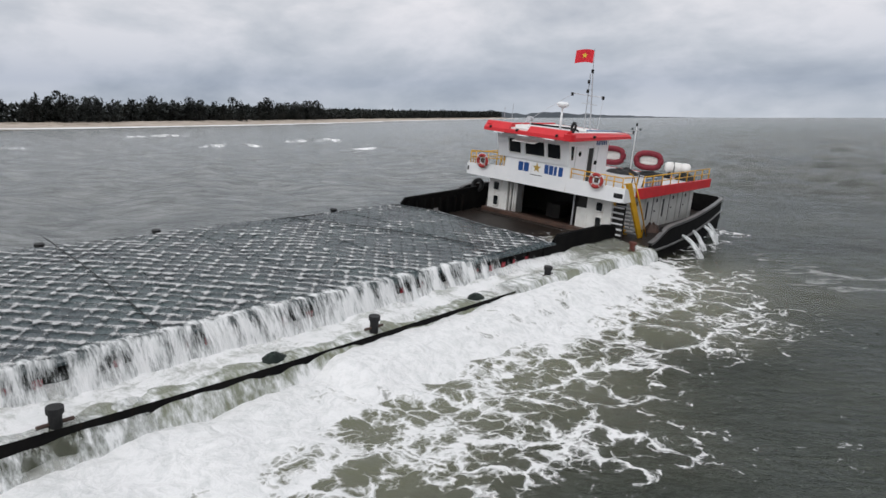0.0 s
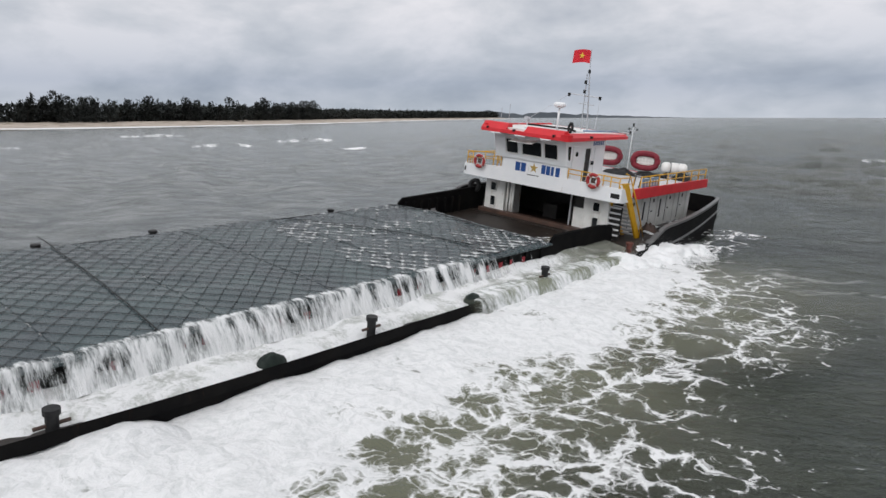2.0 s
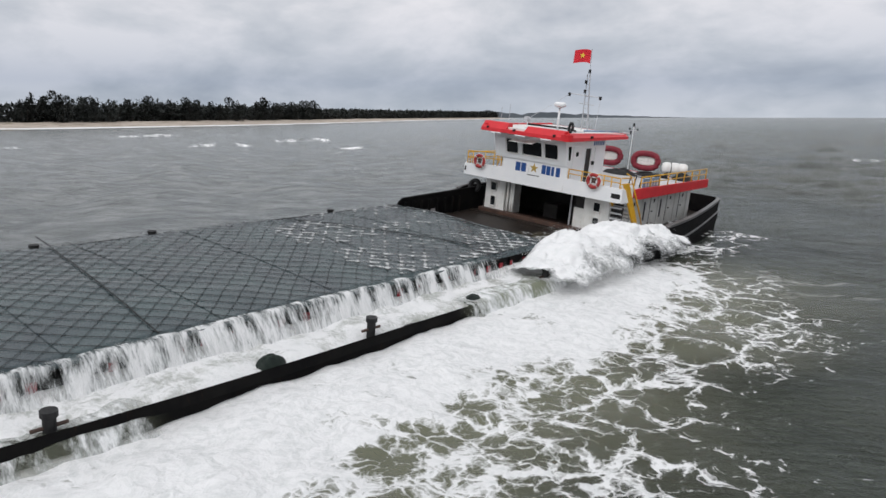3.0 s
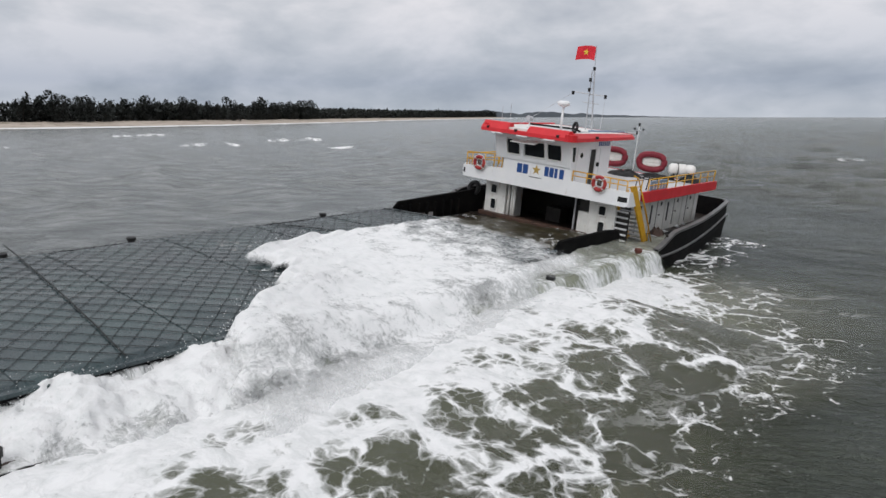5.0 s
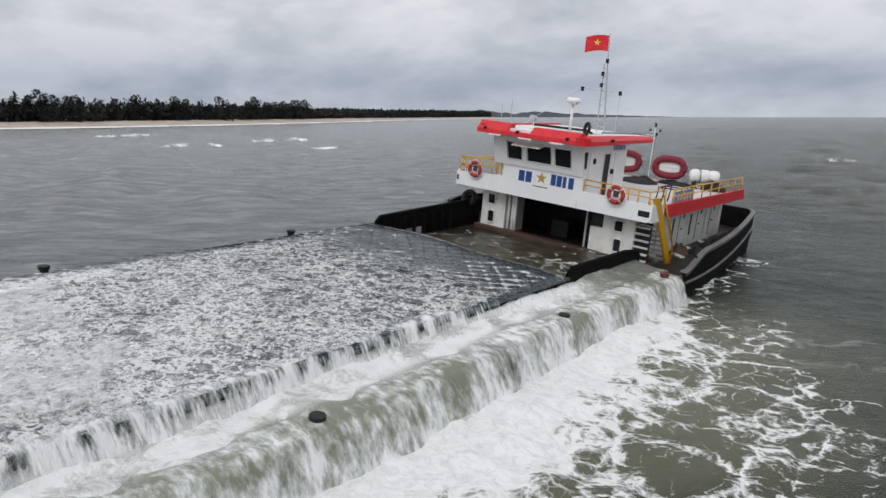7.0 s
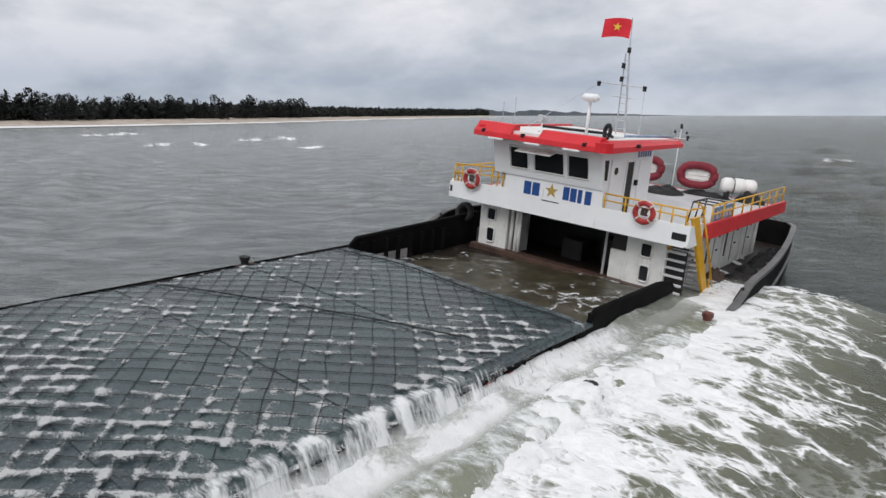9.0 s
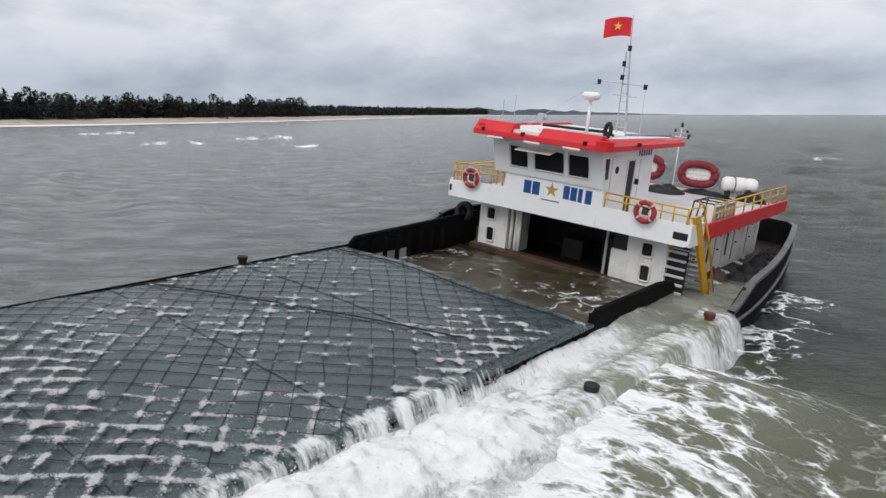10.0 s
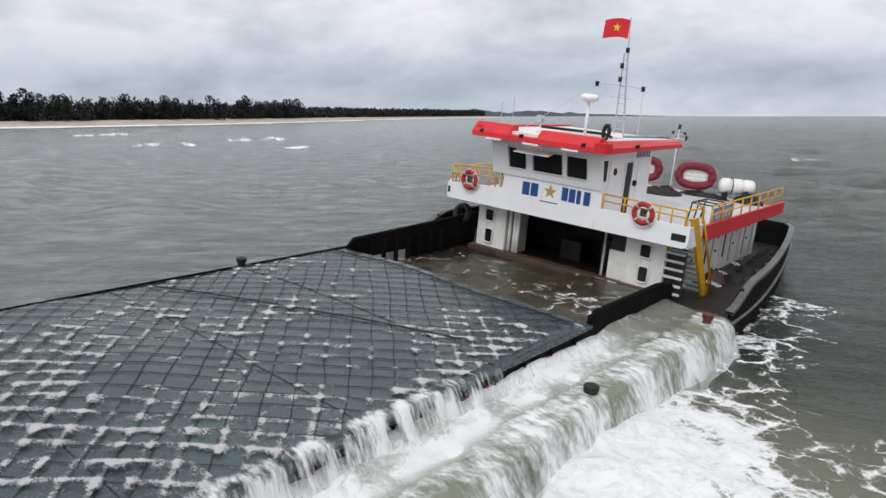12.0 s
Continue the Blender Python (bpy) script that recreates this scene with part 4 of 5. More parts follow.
def build_roof():
    roof = part("roof", box(-2.95, 1.95, -0.8, 5.25, 2.62, 2.9), M["cream"], ship, "white roof with a broad red eave")
    roof_bar("eave", -3.1, -1.55, -1.02, -0.4, 3.1, roof)
    roof_bar("eave", -1.55, -0.45, -1.02, -0.6, 2.80, roof, 0.1)
    roof_bar("eave", -0.45, 1.75, -1.02, -0.4, 3.06, roof)
    for sgn, xo, xi in ((1, 2.12, 1.7), (-1, -3.12, -2.75)):
        bm = prism([(xo, 2.60), (xo - sgn * 0.02, 2.78), (xo - sgn * 0.2, 2.97), (xi, 2.97), (xi, 2.62)], "y", -0.62 if sgn > 0 else -0.9, 5.4)
        if sgn > 0:
            for v in bm.verts:
                if v.co.y > 5:
                    v.co.z = 2.64 + (v.co.z - 2.6) * 0.7
        part("eave", bm, M["red"], roof)
    # rounded front corner
    part("eave_corner", prism([(1.7, -1.02), (1.86, -1.0), (2.02, -0.88), (2.1, -0.72), (2.12, -0.6), (1.7, -0.6)], "z", 2.60, 2.92), M["red"], roof)
    part("eave", box(-2.75, 1.7, 5.2, 5.4, 2.62, 2.9), M["red"], roof)
    for x in (-2.45, -0.95, 0.55):
        part("light_strip", box(x, x + 0.62, -1.04, -0.9, 2.54, 2.60, 0.01), M["white"], roof)
    for x, y in ((-2.75, -0.98), (-1.1, -1.0), (1.25, -1.0), (2.1, 1.2)):
        part("eave_lamp", box(x, x + 0.12, y - 0.06, y + 0.08, 2.74, 2.86, 0.02), M["rubber"], roof)
    part("roof_mat", box(-1.2, 1.0, 0.2, 2.6, 2.9, 2.93), M["upper"], roof)
    part("roof_pipe", tube([(-1.5, 0.9, 3.06), (0.8, 1.4, 3.06), (1.0, 1.6, 2.95)], 0.055, 6), M["rubber"], roof, smooth=True)
    part("roof_pipe", tube([(1.3, 1.9, 3.02), (1.75, 4.8, 3.0)], 0.05, 6), M["bluepanel"], roof, smooth=True)
    # ring-shaped hose reel
    hx, hy = 1.25, 0.6
    part("hose_reel", tube([(hx + 0.10 * math.cos(a), hy + 0.04 * math.sin(a), 3.18 + 0.22 * math.sin(a)) for a in [math.tau * k / 18 for k in range(18)]], 0.075, 6, closed=True), M["rubber"], roof, "black coiled hose", smooth=True)
    # radar
    rx, ry = 0.42, 0.7
    rad = part("radar_post", tube([(rx, ry, 2.9), (rx, ry, 4.08)], 0.055, 8), M["white"], roof, smooth=True)
    prof = [(0.0, 4.06), (0.16, 4.08), (0.3, 4.17), (0.31, 4.28), (0.22, 4.36), (0.0, 4.38)]
    bm = bmesh.new()
    rings = [[bm.verts.new((rx + r * math.cos(a), ry + r * math.sin(a), z)) for a in [math.tau * k / 20 for k in range(20)]] for r, z in prof[1:-1]]
    for p, q in zip(rings, rings[1:]):
        for k in range(20):
            bm.faces.new((p[k], p[(k + 1) % 20], q[(k + 1) % 20], q[k]))
    bm.faces.new(rings[0][::-1])
    bm.faces.new(rings[-1])
    part("radar_dome", bm, M["white"], rad, "white radar dome", smooth=True)
    # searchlight and aerials
    part("searchlight", tube([(-0.95, 0.1, 3.36), (-0.95, -0.18, 3.4)], 0.13, 12), M["steel"], roof)
    part("searchlight_post", tube([(-0.95, 0.0, 2.9), (-0.95, 0.0, 3.32)], 0.03, 6), M["white"], roof)
    for x, y, h in ((-2.75, 0.2, 0.85), (-2.45, 0.5, 1.05)):
        part("aerial", tube([(x, y, 2.9), (x, y, 2.95 + h)], 0.012, 5), M["steel"], roof)
    part("aft_light_bar", tube([(1.75, 5.3, 2.95), (2.3, 5.3, 2.95)], 0.03, 5), M["steel"], roof)
    part("aft_light", tube([(2.25, 5.3, 2.92), (2.25, 5.3, 3.1)], 0.05, 8), M["rubber"], roof)
    pole = part("light_pole", tube([(0.1, 10.2, 0.26), (0.1, 10.2, 3.1)], 0.024, 6), M["white"], ship, "thin white light pole on the upper deck")
    part("pole_lamp", tube([(0.1, 10.2, 3.08), (0.1, 10.2, 3.28)], 0.06, 8), M["rubber"], pole)
    part("pole_arm", tube([(-0.18, 10.2, 2.82), (0.4, 10.2, 2.86)], 0.018, 5), M["steel"], pole)
    for x in (-0.16, 0.38):
        part("arm_lamp", box(x - 0.04, x + 0.04, 10.15, 10.25, 2.86, 2.98, 0.01), M["rubber"], pole)
    return roof


def build_mast():
    x, y = -0.16, 4.35
    mast = part("mast", tube([(x + 0.3, y, 2.85), (x, y, 6.1)], 0.042, 8, r_end=0.034), M["steel"], ship, "slim lattice signal mast with lamps")
    part("mast_leg", tube([(x - 0.06, y - 0.05, 2.85), (x - 0.13, y, 5.9)], 0.028, 6), M["steel"], mast)
    for k in range(9):
        z = 3.1 + 0.32 * k
        part("rung", tube([(x + 0.27 - 0.0295 * k, y, z), (x - 0.065 - 0.007 * k, y, z)], 0.012, 4), M["steel"], mast)
    part("yard", tube([(x - 1.05, y, 4.78), (x + 0.85, y, 4.70)], 0.028, 6), M["steel"], mast)
    part("lower_yard", tube([(x - 0.45, y, 4.3), (x + 0.5, y, 4.26)], 0.022, 6), M["steel"], mast)
    for dx, z in ((-0.12, 4.95), (-0.12, 5.45), (0.02, 6.02), (-1.05, 4.72), (0.86, 4.66)):
        part("signal_lamp", tube([(x + dx, y - 0.06, z - 0.09), (x + dx, y - 0.06, z + 0.1)], 0.075, 8), M["rubber"], mast)
    part("stay_wire", tube([(x - 1.05, y, 4.75), (-2.2, 1.0, 2.95)], 0.01, 4), M["steel"], mast)
    part("stay_wire", tube([(x + 0.85, y, 4.7), (1.3, 3.0, 2.95)], 0.01, 4), M["steel"], mast)
    part("flagpole", tube([(x, y, 6.0), (x - 0.06, y, 7.2)], 0.02, 6), M["steel"], mast)


build_lower_house()
build_upper_deck()
build_rails()
build_stair()
build_pilothouse()
build_roof()
build_mast()


def star_mesh(r, depth, m, mat, name):
    pts = []
    for k in range(10):
        a = math.pi / 2 + k * math.tau / 10
        rr = r if k % 2 == 0 else r * 0.39
        pts.append((rr * math.cos(a), rr * math.sin(a)))
    bm = prism(pts, "y", -depth, 0)
    bm.transform(m)
    return bm


def build_lettering():
    """Plain upright bars stand for the painted mark; a gold star between."""
    sgn = part("name_star", star_mesh(0.27, 0.012, Matrix.Translation((-0.24, -0.002, 0.96)), M["gold"], "star"), M["gold"], ship, "painted gold star")
    for x0, w, z in ((-1.38, 0.3, 0.92), (-1.03, 0.3, 0.92), (0.22, 0.24, 0.97), (0.5, 0.24, 0.96), (0.79, 0.16, 0.955), (1.06, 0.24, 0.95)):
        part("lettering", box(x0, x0 + w, -0.008, 0.0, z - 0.23, z + 0.23), M["blue"], ship, "blue painted bar")
    part("lettering", box(-0.62, 0.1, -0.008, 0.0, 0.565, 0.60), M["dark"], ship)


build_lettering()

# ---- loose things on the ship ----


def lifebuoy(x, z):
    ob = thing("lifebuoy", "faded orange lifebuoy with white bands hung on the yellow railing", "lifebuoy", SHIP @ pose(x, -0.09, z), group="lifebuoys on the front railing")
    pts = lambda a0, a1, n: [(0.30 * math.cos(a0 + (a1 - a0) * k / n), 0, 0.30 * math.sin(a0 + (a1 - a0) * k / n)) for k in range(n + 1)]
    part("ring", tube(pts(0, math.tau, 32)[:-1], 0.088, 10, closed=True), M["orange"], ob, smooth=True)
    for k in range(4):
        a = math.pi / 4 + k * math.pi / 2
        part("band", tube(pts(a - 0.09, a + 0.09, 4), 0.093, 10), M["band"], ob, "grubby white band", smooth=True)
    part("line_bundle", tube([(0.10 * math.cos(2.2 * a) + 0.03 * math.sin(5 * a), 0.03 * math.sin(3 * a), 0.02 + 0.11 * math.sin(1.7 * a)) for a in [0.5 * k for k in range(26)]], 0.03, 5), M["rust"], ob, "brown bundled line")
    part("cord", tube([(0.41 * math.cos(a) * (1 + 0.03 * math.sin(8 * a)), -0.02, 0.41 * math.sin(a) * (1 + 0.03 * math.sin(8 * a)) - 0.02) for a in [math.tau * k / 40 for k in range(40)]], 0.012, 4, closed=True), M["cream"], ob)


lifebuoy(-3.67, 0.84)
lifebuoy(3.24, 0.87)


def float_raft(x, y, z, rz, tilt):
    ob = thing("life_float", "crimson oval life float with a rope net standing on edge", "life raft", SHIP @ pose(x, y, z, tilt, 0, rz), group="life floats on the upper deck")
    pts = []
    for k in range(28):
        a = math.tau * k / 28
        c, s = math.cos(a), math.sin(a)
        pts.append((0.72 * math.copysign(abs(c) ** 0.75, c), 0, 0.44 * math.copysign(abs(s) ** 0.8, s)))
    part("ring", tube(pts, 0.18, 10, closed=True), M["crimson"], ob, smooth=True)
    for k in range(5):
        xx = -0.4 + 0.2 * k
        part("net_cord", tube([(xx, 0.02, -0.36), (xx, 0.02, 0.36)], 0.02, 4), M["cream"], ob)
    for k in range(3):
        zz = -0.18 + 0.18 * k
        part("net_cord", tube([(-0.6, 0.03, zz), (0.6, 0.03, zz)], 0.02, 4), M["cream"], ob)
    part("slat_floor", box(-0.5, 0.5, 0.06, 0.1, -0.28, 0.28, 0.02), M["cream"], ob)


float_raft(1.1, 10.4, 1.12, 20, -10)
float_raft(-1.3, 10.2, 1.12, 25, -10)


def raft_canister(x, y, z):
    ob = thing("raft_canister", "cream ribbed life raft canister on a steel cradle", "life raft", SHIP @ pose(x, y, z, 0, 0, 32))
    prof = [(-0.75, 0.1), (-0.72, 0.24), (-0.6, 0.32), (-0.32, 0.33), (-0.25, 0.26), (-0.18, 0.33), (0.18, 0.33), (0.25, 0.26), (0.32, 0.33), (0.6, 0.32), (0.72, 0.24), (0.75, 0.1)]
    bm = bmesh.new()
    rings = [[bm.verts.new((px, r * math.cos(a), r * math.sin(a))) for a in [math.tau * k / 18 for k in range(18)]] for px, r in prof]
    for p, q in zip(rings, rings[1:]):
        for k in range(18):
            bm.faces.new((p[k], p[(k + 1) % 18], q[(k + 1) % 18], q[k]))
    bm.faces.new(rings[0][::-1])
    bm.faces.new(rings[-1])
    bmesh.ops.recalc_face_normals(bm, faces=bm.faces)
    part("shell", bm, M["cream"], ob, smooth=True)
    for xx in (-0.45, 0.45):
        part("cradle", box(xx - 0.04, xx + 0.04, -0.36, 0.36, -0.62, -0.24, 0.01), M["rubber"], ob)
    part("lashing", tube([(-0.25, 0.36 * math.cos(a), 0.36 * math.sin(a)) for a in [math.tau * k / 16 for k in range(16)]], 0.02, 4, closed=True), M["rubber"], ob)


raft_canister(2.85, 10.7, 0.9)


def tyre(x, y, z, rx, ry, r=0.3):
    ob = thing("tyre_fender", "black worn tyre fender on the bulwark", "tyre", SHIP @ pose(x, y, z, rx, ry, 0))
    part("casing", tube([(r * math.cos(a), r * math.sin(a), 0) for a in [math.tau * k / 20 for k in range(20)]], 0.13, 8, closed=True), M["rubber"], ob, smooth=True)


tyre(-4.6, 0.9, -0.72, 70, 0)


def heap(name, label, cat, x, y, z, sx, sy, h, mat, seed):
    def dome(u, v):
        a, r = math.tau * u, v
        w = 1 + 0.25 * nz(1.5 * math.cos(a), 1.5 * math.sin(a), seed)
        return (sx * r * w * math.cos(a), sy * r * w * math.sin(a), h * (1 - r ** 2.5) * (0.8 + 0.6 * nz(3 * r * math.cos(a), 3 * r * math.sin(a), seed + 3)))
    me = sheet(dome, 26, 9)
    me.materials.append(M[mat])
    ob = new(name, me)
    ob.matrix_basis = SHIP @ pose(x, y, z)
    tagged(ob, label, cat)


heap("tarp_heap", "black folded tarpaulin heap on the upper deck", "tarpaulin", 0.1, 9.2, 0.26, 1.0, 0.9, 0.34, "rubber", 1.0)
heap("rope_pile", "dark rope pile beside the raft canister", "rope", 3.4, 10.7, 0.26, 0.7, 0.5, 0.5, "rope", 5.0)
heap("hose_bundle", "black hose bundle on the upper deck", "hose", 1.5, 10.4, 0.26, 1.1, 0.4, 0.26, "rubber", 9.0)
heap("rope_coil", "dark coiled mooring rope by the house wall", "rope", 4.3, 4.9, DECK, 0.4, 0.5, 0.5, "rust", 12.0)
for k, yy in enumerate((5.8, 7.6, 9.2, 10.6, 12.0)):
    heap("mooring_gear", "dark wet mooring gear on the aft deck", "gear", 4.75 - 0.09 * k, yy, DECK, 0.45, 0.5, 0.3, "rubber", 20.0 + k)


def side_board():
    ob = thing("side_board", "faded blue and white board lashed inside the railing", "board", SHIP)
    part("panel", box(4.48, 4.54, 2.7, 4.7, 0.5, 1.0, 0.01), M["bluepanel"], ob)
    for k in range(5):
        part("lettering", box(4.541, 4.547, 2.95 + 0.34 * k, 3.12 + 0.34 * k, 0.6, 0.88), M["cream"], ob)
    rk = thing("steel_rack", "black tubular steel rack on the upper deck", "rack", SHIP)
    for y in (3.2, 3.9, 4.6):
        part("hoop", tube([(3.5, y, 0.26), (3.6, y, 1.0), (4.3, y, 1.0), (4.4, y, 0.26)], 0.035, 5), M["rubber"], rk)
    part("bar", tube([(3.6, 3.2, 1.0), (3.6, 4.6, 1.0)], 0.03, 5), M["rubber"], rk)
    part("bar", tube([(4.3, 3.2, 1.0), (4.3, 4.6, 1.0)], 0.03, 5), M["rubber"], rk)


side_board()


def build_flag():
    ob = thing("flag", "red flag with a yellow star flying from the mast", "flag", SHIP @ pose(-0.23, 4.35, 6.8))

    def cloth(u, v):
        return (-1.05 * u, 0.10 * math.sin(5.5 * u + 0.6 * v) * u, -0.36 + 0.68 * v + 0.05 * math.sin(4 * u) - 0.03 * u)
    me = sheet(cloth, 24, 12)
    me.materials.append(M["flagred"])
    c = new("cloth", me)
    c.parent = ob
    for side in (-1, 1):
        bm = star_mesh(0.17, 0.004, Matrix.Translation((-0.52, 0.04 + side * 0.012, 0.0)), M["flagyellow"], "star")
        for v in bm.verts:
            u = -v.co.x / 1.05
            v.co.y = 0.10 * math.sin(5.5 * u + 0.3) * u + side * (0.012 + abs(v.co.y - 0.04) * 0.1)
            v.co.z += 0.02
        part("star", bm, M["flagyellow"], ob, "yellow star")
    return ob


FLAG = build_flag()

# ---- moving water: foam on the sea, falls, surges ----


def flow(name, label, me, mat, m=None):
    me.materials.append(M[mat])
    ob = new(name, me)
    ob.matrix_basis = m or Matrix.Identity(4)
    return tagged(ob, label, "foam", kind="stuff")


# thick foam beside the port side, thinning to lace outwards (ends inside the hull)
def apron(u, v):
    x, y = 3.0 + 18.0 * u, -46 + 58 * v
    bank = 0.42 * (1 - sm(6.2, 10.5, x)) * (1 - sm(-4, 2, y))
    return (x, y, 0.24 + bank + 0.16 * nz(x * 0.35, y * 0.35, 8) + 0.12 * nz(x * 0.9, y * 0.9, 3) + 0.05 * nz(x * 2.4, y * 2.4, 1))


def apron_dens(u, v):
    x, y = 18.0 * u - 3.2, -46 + 58 * v
    reach = 2.8 + 1.1 * nz(y * 0.14, 3.0) + 0.8 * nz(y * 0.4, 5.0) + 0.6 * nz(x * 0.6, y * 0.9, 4.0)
    reach *= 1 - 0.4 * sm(-3.5, 2.5, y)
    holes = 0.20 * nz(x * 0.28, y * 0.28, 2) + 0.14 * nz(x * 0.6, y * 0.6, 7)
    return (0.50 * (1 - sm(reach * 0.6, reach * 1.35, x)) + 0.03 + holes - 0.13 * sm(2.5, 6.0, x + 1.5 * nz(y * 0.3, 1.0))
            - 0.65 * sm(-3.0, 2.0, y + 2.5 * nz(x * 0.3, 4.0)) - 0.45 * sm(6.0, 10.5, x + 2 * nz(y * 0.2, 8.0) + 0.16 * max(0.0, y + 9)))


def apron_tint(u, v):
    x, y = 18.0 * u - 3.2, -46 + 58 * v
    return 0.85 * (1 - sm(3.5, 10.0, x + 2.0 * nz(y * 0.2, x * 0.2, 6.0))) * (1 - sm(-3.0, 4.0, y))


APRON = flow("sea_foam", "white foam and lacy foam streaks on the murky sea", sheet(apron, 130, 360, apron_dens, apron_tint), "lace")


# water pouring over the coaming's rim to the side deck
def curtain(u, v):
    y = -39.5 + 34.2 * v
    t = u
    x = BX - 0.30 + 0.55 * t ** 0.5 + 0.34 * t * t + 0.06 * nz(y * 1.3, t * 2) + 0.03 * nz(y * 4, t * 3)
    return (x, y, RIM + 0.14 - 1.5 * max(t - 0.42, 0.0) ** 1.25 + 0.03 * nz(y * 2, t))


CURTAIN = flow("water_curtain", "white water pouring over the black coaming rim", sheet(curtain, 14, 600, lambda u, v: 0.17 + 0.20 * nz((-39.5 + 34.2 * v) * 0.4, 1.0) + 0.34 * nz((-39.5 + 34.2 * v) * 3.2, u * 2.0, 8) + 0.14 * sm(0.3, 1.0, u) - 0.40 * sm(0.80, 0.93, v) - 0.5 * sm(0.10, 0.0, u)), "streak", SHIP)


# foam running along the side deck
def runway(u, v):
    x, y = 4.52 + 1.82 * u, -39.5 + 39.5 * v
    return (x, y, DECK + 0.17 + 0.10 * nz(x * 0.9, y * 0.45, 4) + 0.07 * nz(x * 1.8, y * 1.2, 9) + 0.04 * nz(x * 4, y * 3.2, 6) - 0.16 * sm(0.62, 1.0, u) + 0.14 * sm(0.4, 0.0, u))


RUNWAY = flow("deck_wash", "white frothing water running along the side deck", sheet(runway, 14, 300, lambda u, v: 0.42 + 0.20 * nz(u * 3, v * 34, 1) - 0.36 * sm(0.80, 0.97, v), lambda u, v: 0.9 - 0.35 * sm(0.85, 1, v)), "wash", SHIP)


# falls over the hull's edge: they grow out of the wash on the deck
def fall(y0, y1, reach, rise):
    def place(u, v):
        y = y0 + (y1 - y0) * v
        end = sm(0, 0.06, v) * sm(1, 0.94, v)
        r = reach * (1 + 0.25 * nz(y * 0.5, 2.0))
        x = 5.3 + (1.12 + r) * u
        over = max(x - 6.34, 0.0) / r
        wash = 0.10 * nz(x * 0.9, y * 0.45, 4) + 0.07 * nz(x * 1.8, y * 1.2, 9)
        fold = 0.09 * nz(y * 1.1, over * 1.5, 3) + 0.05 * nz(y * 2.6, over * 2.5, 7)
        return (x + fold * min(over * 3, 1.0), y, DECK + 0.18 + rise * sm(0.0, 0.4, u) * end + wash * (1 - min(over, 1.0)) - 1.75 * over ** 1.75 + 0.05 * nz(y * 1.4, u * 3))
    return place


FALL_AFT = flow("edge_fall", "sheet of water falling over the hull edge", sheet(fall(-12.5, 0.3, 0.75, 0.05), 26, 180, lambda u, v: 0.13 + 0.24 * nz(v * 9, u * 1.5, 2) + 0.14 * nz(v * 40, u * 9, 6) + 0.24 * sm(0.5, 1.0, u) - 0.5 * sm(0.12, 0.0, v) - 0.4 * sm(0.94, 1, v) - 0.6 * sm(0.25, 0.0, u), lambda u, v: 0.85 * sm(0.02, 0.2, v) * sm(1.0, 0.94, v) * sm(0.0, 0.35, u)), "cascade", SHIP)
def fore_dens(u, v):
    return 0.09 + 0.24 * nz(v * 14, u * 1.5, 5) + 0.16 * nz(v * 50, u * 9, 6) + 0.26 * sm(0.5, 1.0, u) - 0.6 * sm(0.25, 0.0, u) - 0.4 * sm(0.94, 1, v) - 0.4 * sm(0.06, 0, v)


FALL_MID = flow("edge_fall", "broad sheet of water falling over the hull edge", sheet(fall(-25.5, -10.5, 1.0, 0.1), 26, 200, fore_dens, lambda u, v: 0.8 * sm(1.0, 0.9, v) * sm(0, 0.1, v) * sm(0.0, 0.35, u)), "cascade", SHIP)
FALL_FORE = flow("edge_fall", "broad sheet of water falling over the hull edge", sheet(fall(-38, -23.5, 1.1, 0.1), 26, 200, fore_dens, lambda u, v: 0.3 * sm(1.0, 0.9, v) * sm(0.0, 0.35, u)), "cascade", SHIP)


# surges: long lumpy masses of white water
def surge(length, width, height, seed, lean=0.5):
    def place(u, v):
        a = math.pi * u
        y = length * (v - 0.5)
        k = math.sin(math.pi * v) ** 0.45
        h = height * k * (1 + 0.35 * nz(y * 0.5, seed))
        w = width * (0.55 + 0.45 * k) * (1 + 0.2 * nz(y * 0.45, seed + 4))
        x = -w * math.cos(a)
        z = h * math.sin(a) ** 0.8
        n = Vector((x * 1.1, y * 1.1, z * 1.1 + seed))
        bumpy = 0.20 * noise.noise(n) + 0.13 * noise.noise(n * 2.3) + 0.08 * noise.noise(n * 5) + 0.05 * noise.noise(n * 11)
        return (x + bumpy - lean * z, y + 0.5 * bumpy, z * (1 + 0.6 * bumpy) + 0.35 * bumpy * math.sin(a))
    me = sheet(place, 44, int(length * 12), lambda u, v: 0.26 + 0.36 * math.sin(math.pi * u) * sm(0, 0.12, v) * sm(1, 0.88, v) - 0.3 * (1 - math.sin(math.pi * u) ** 0.5) - 0.5 * (1 - sm(0, 0.1, v) * sm(1, 0.9, v)) + 0.2 * nz(u * 6, v * length * 0.9, seed))
    return with_spray(me, int(length * 150), seed, 0.45)


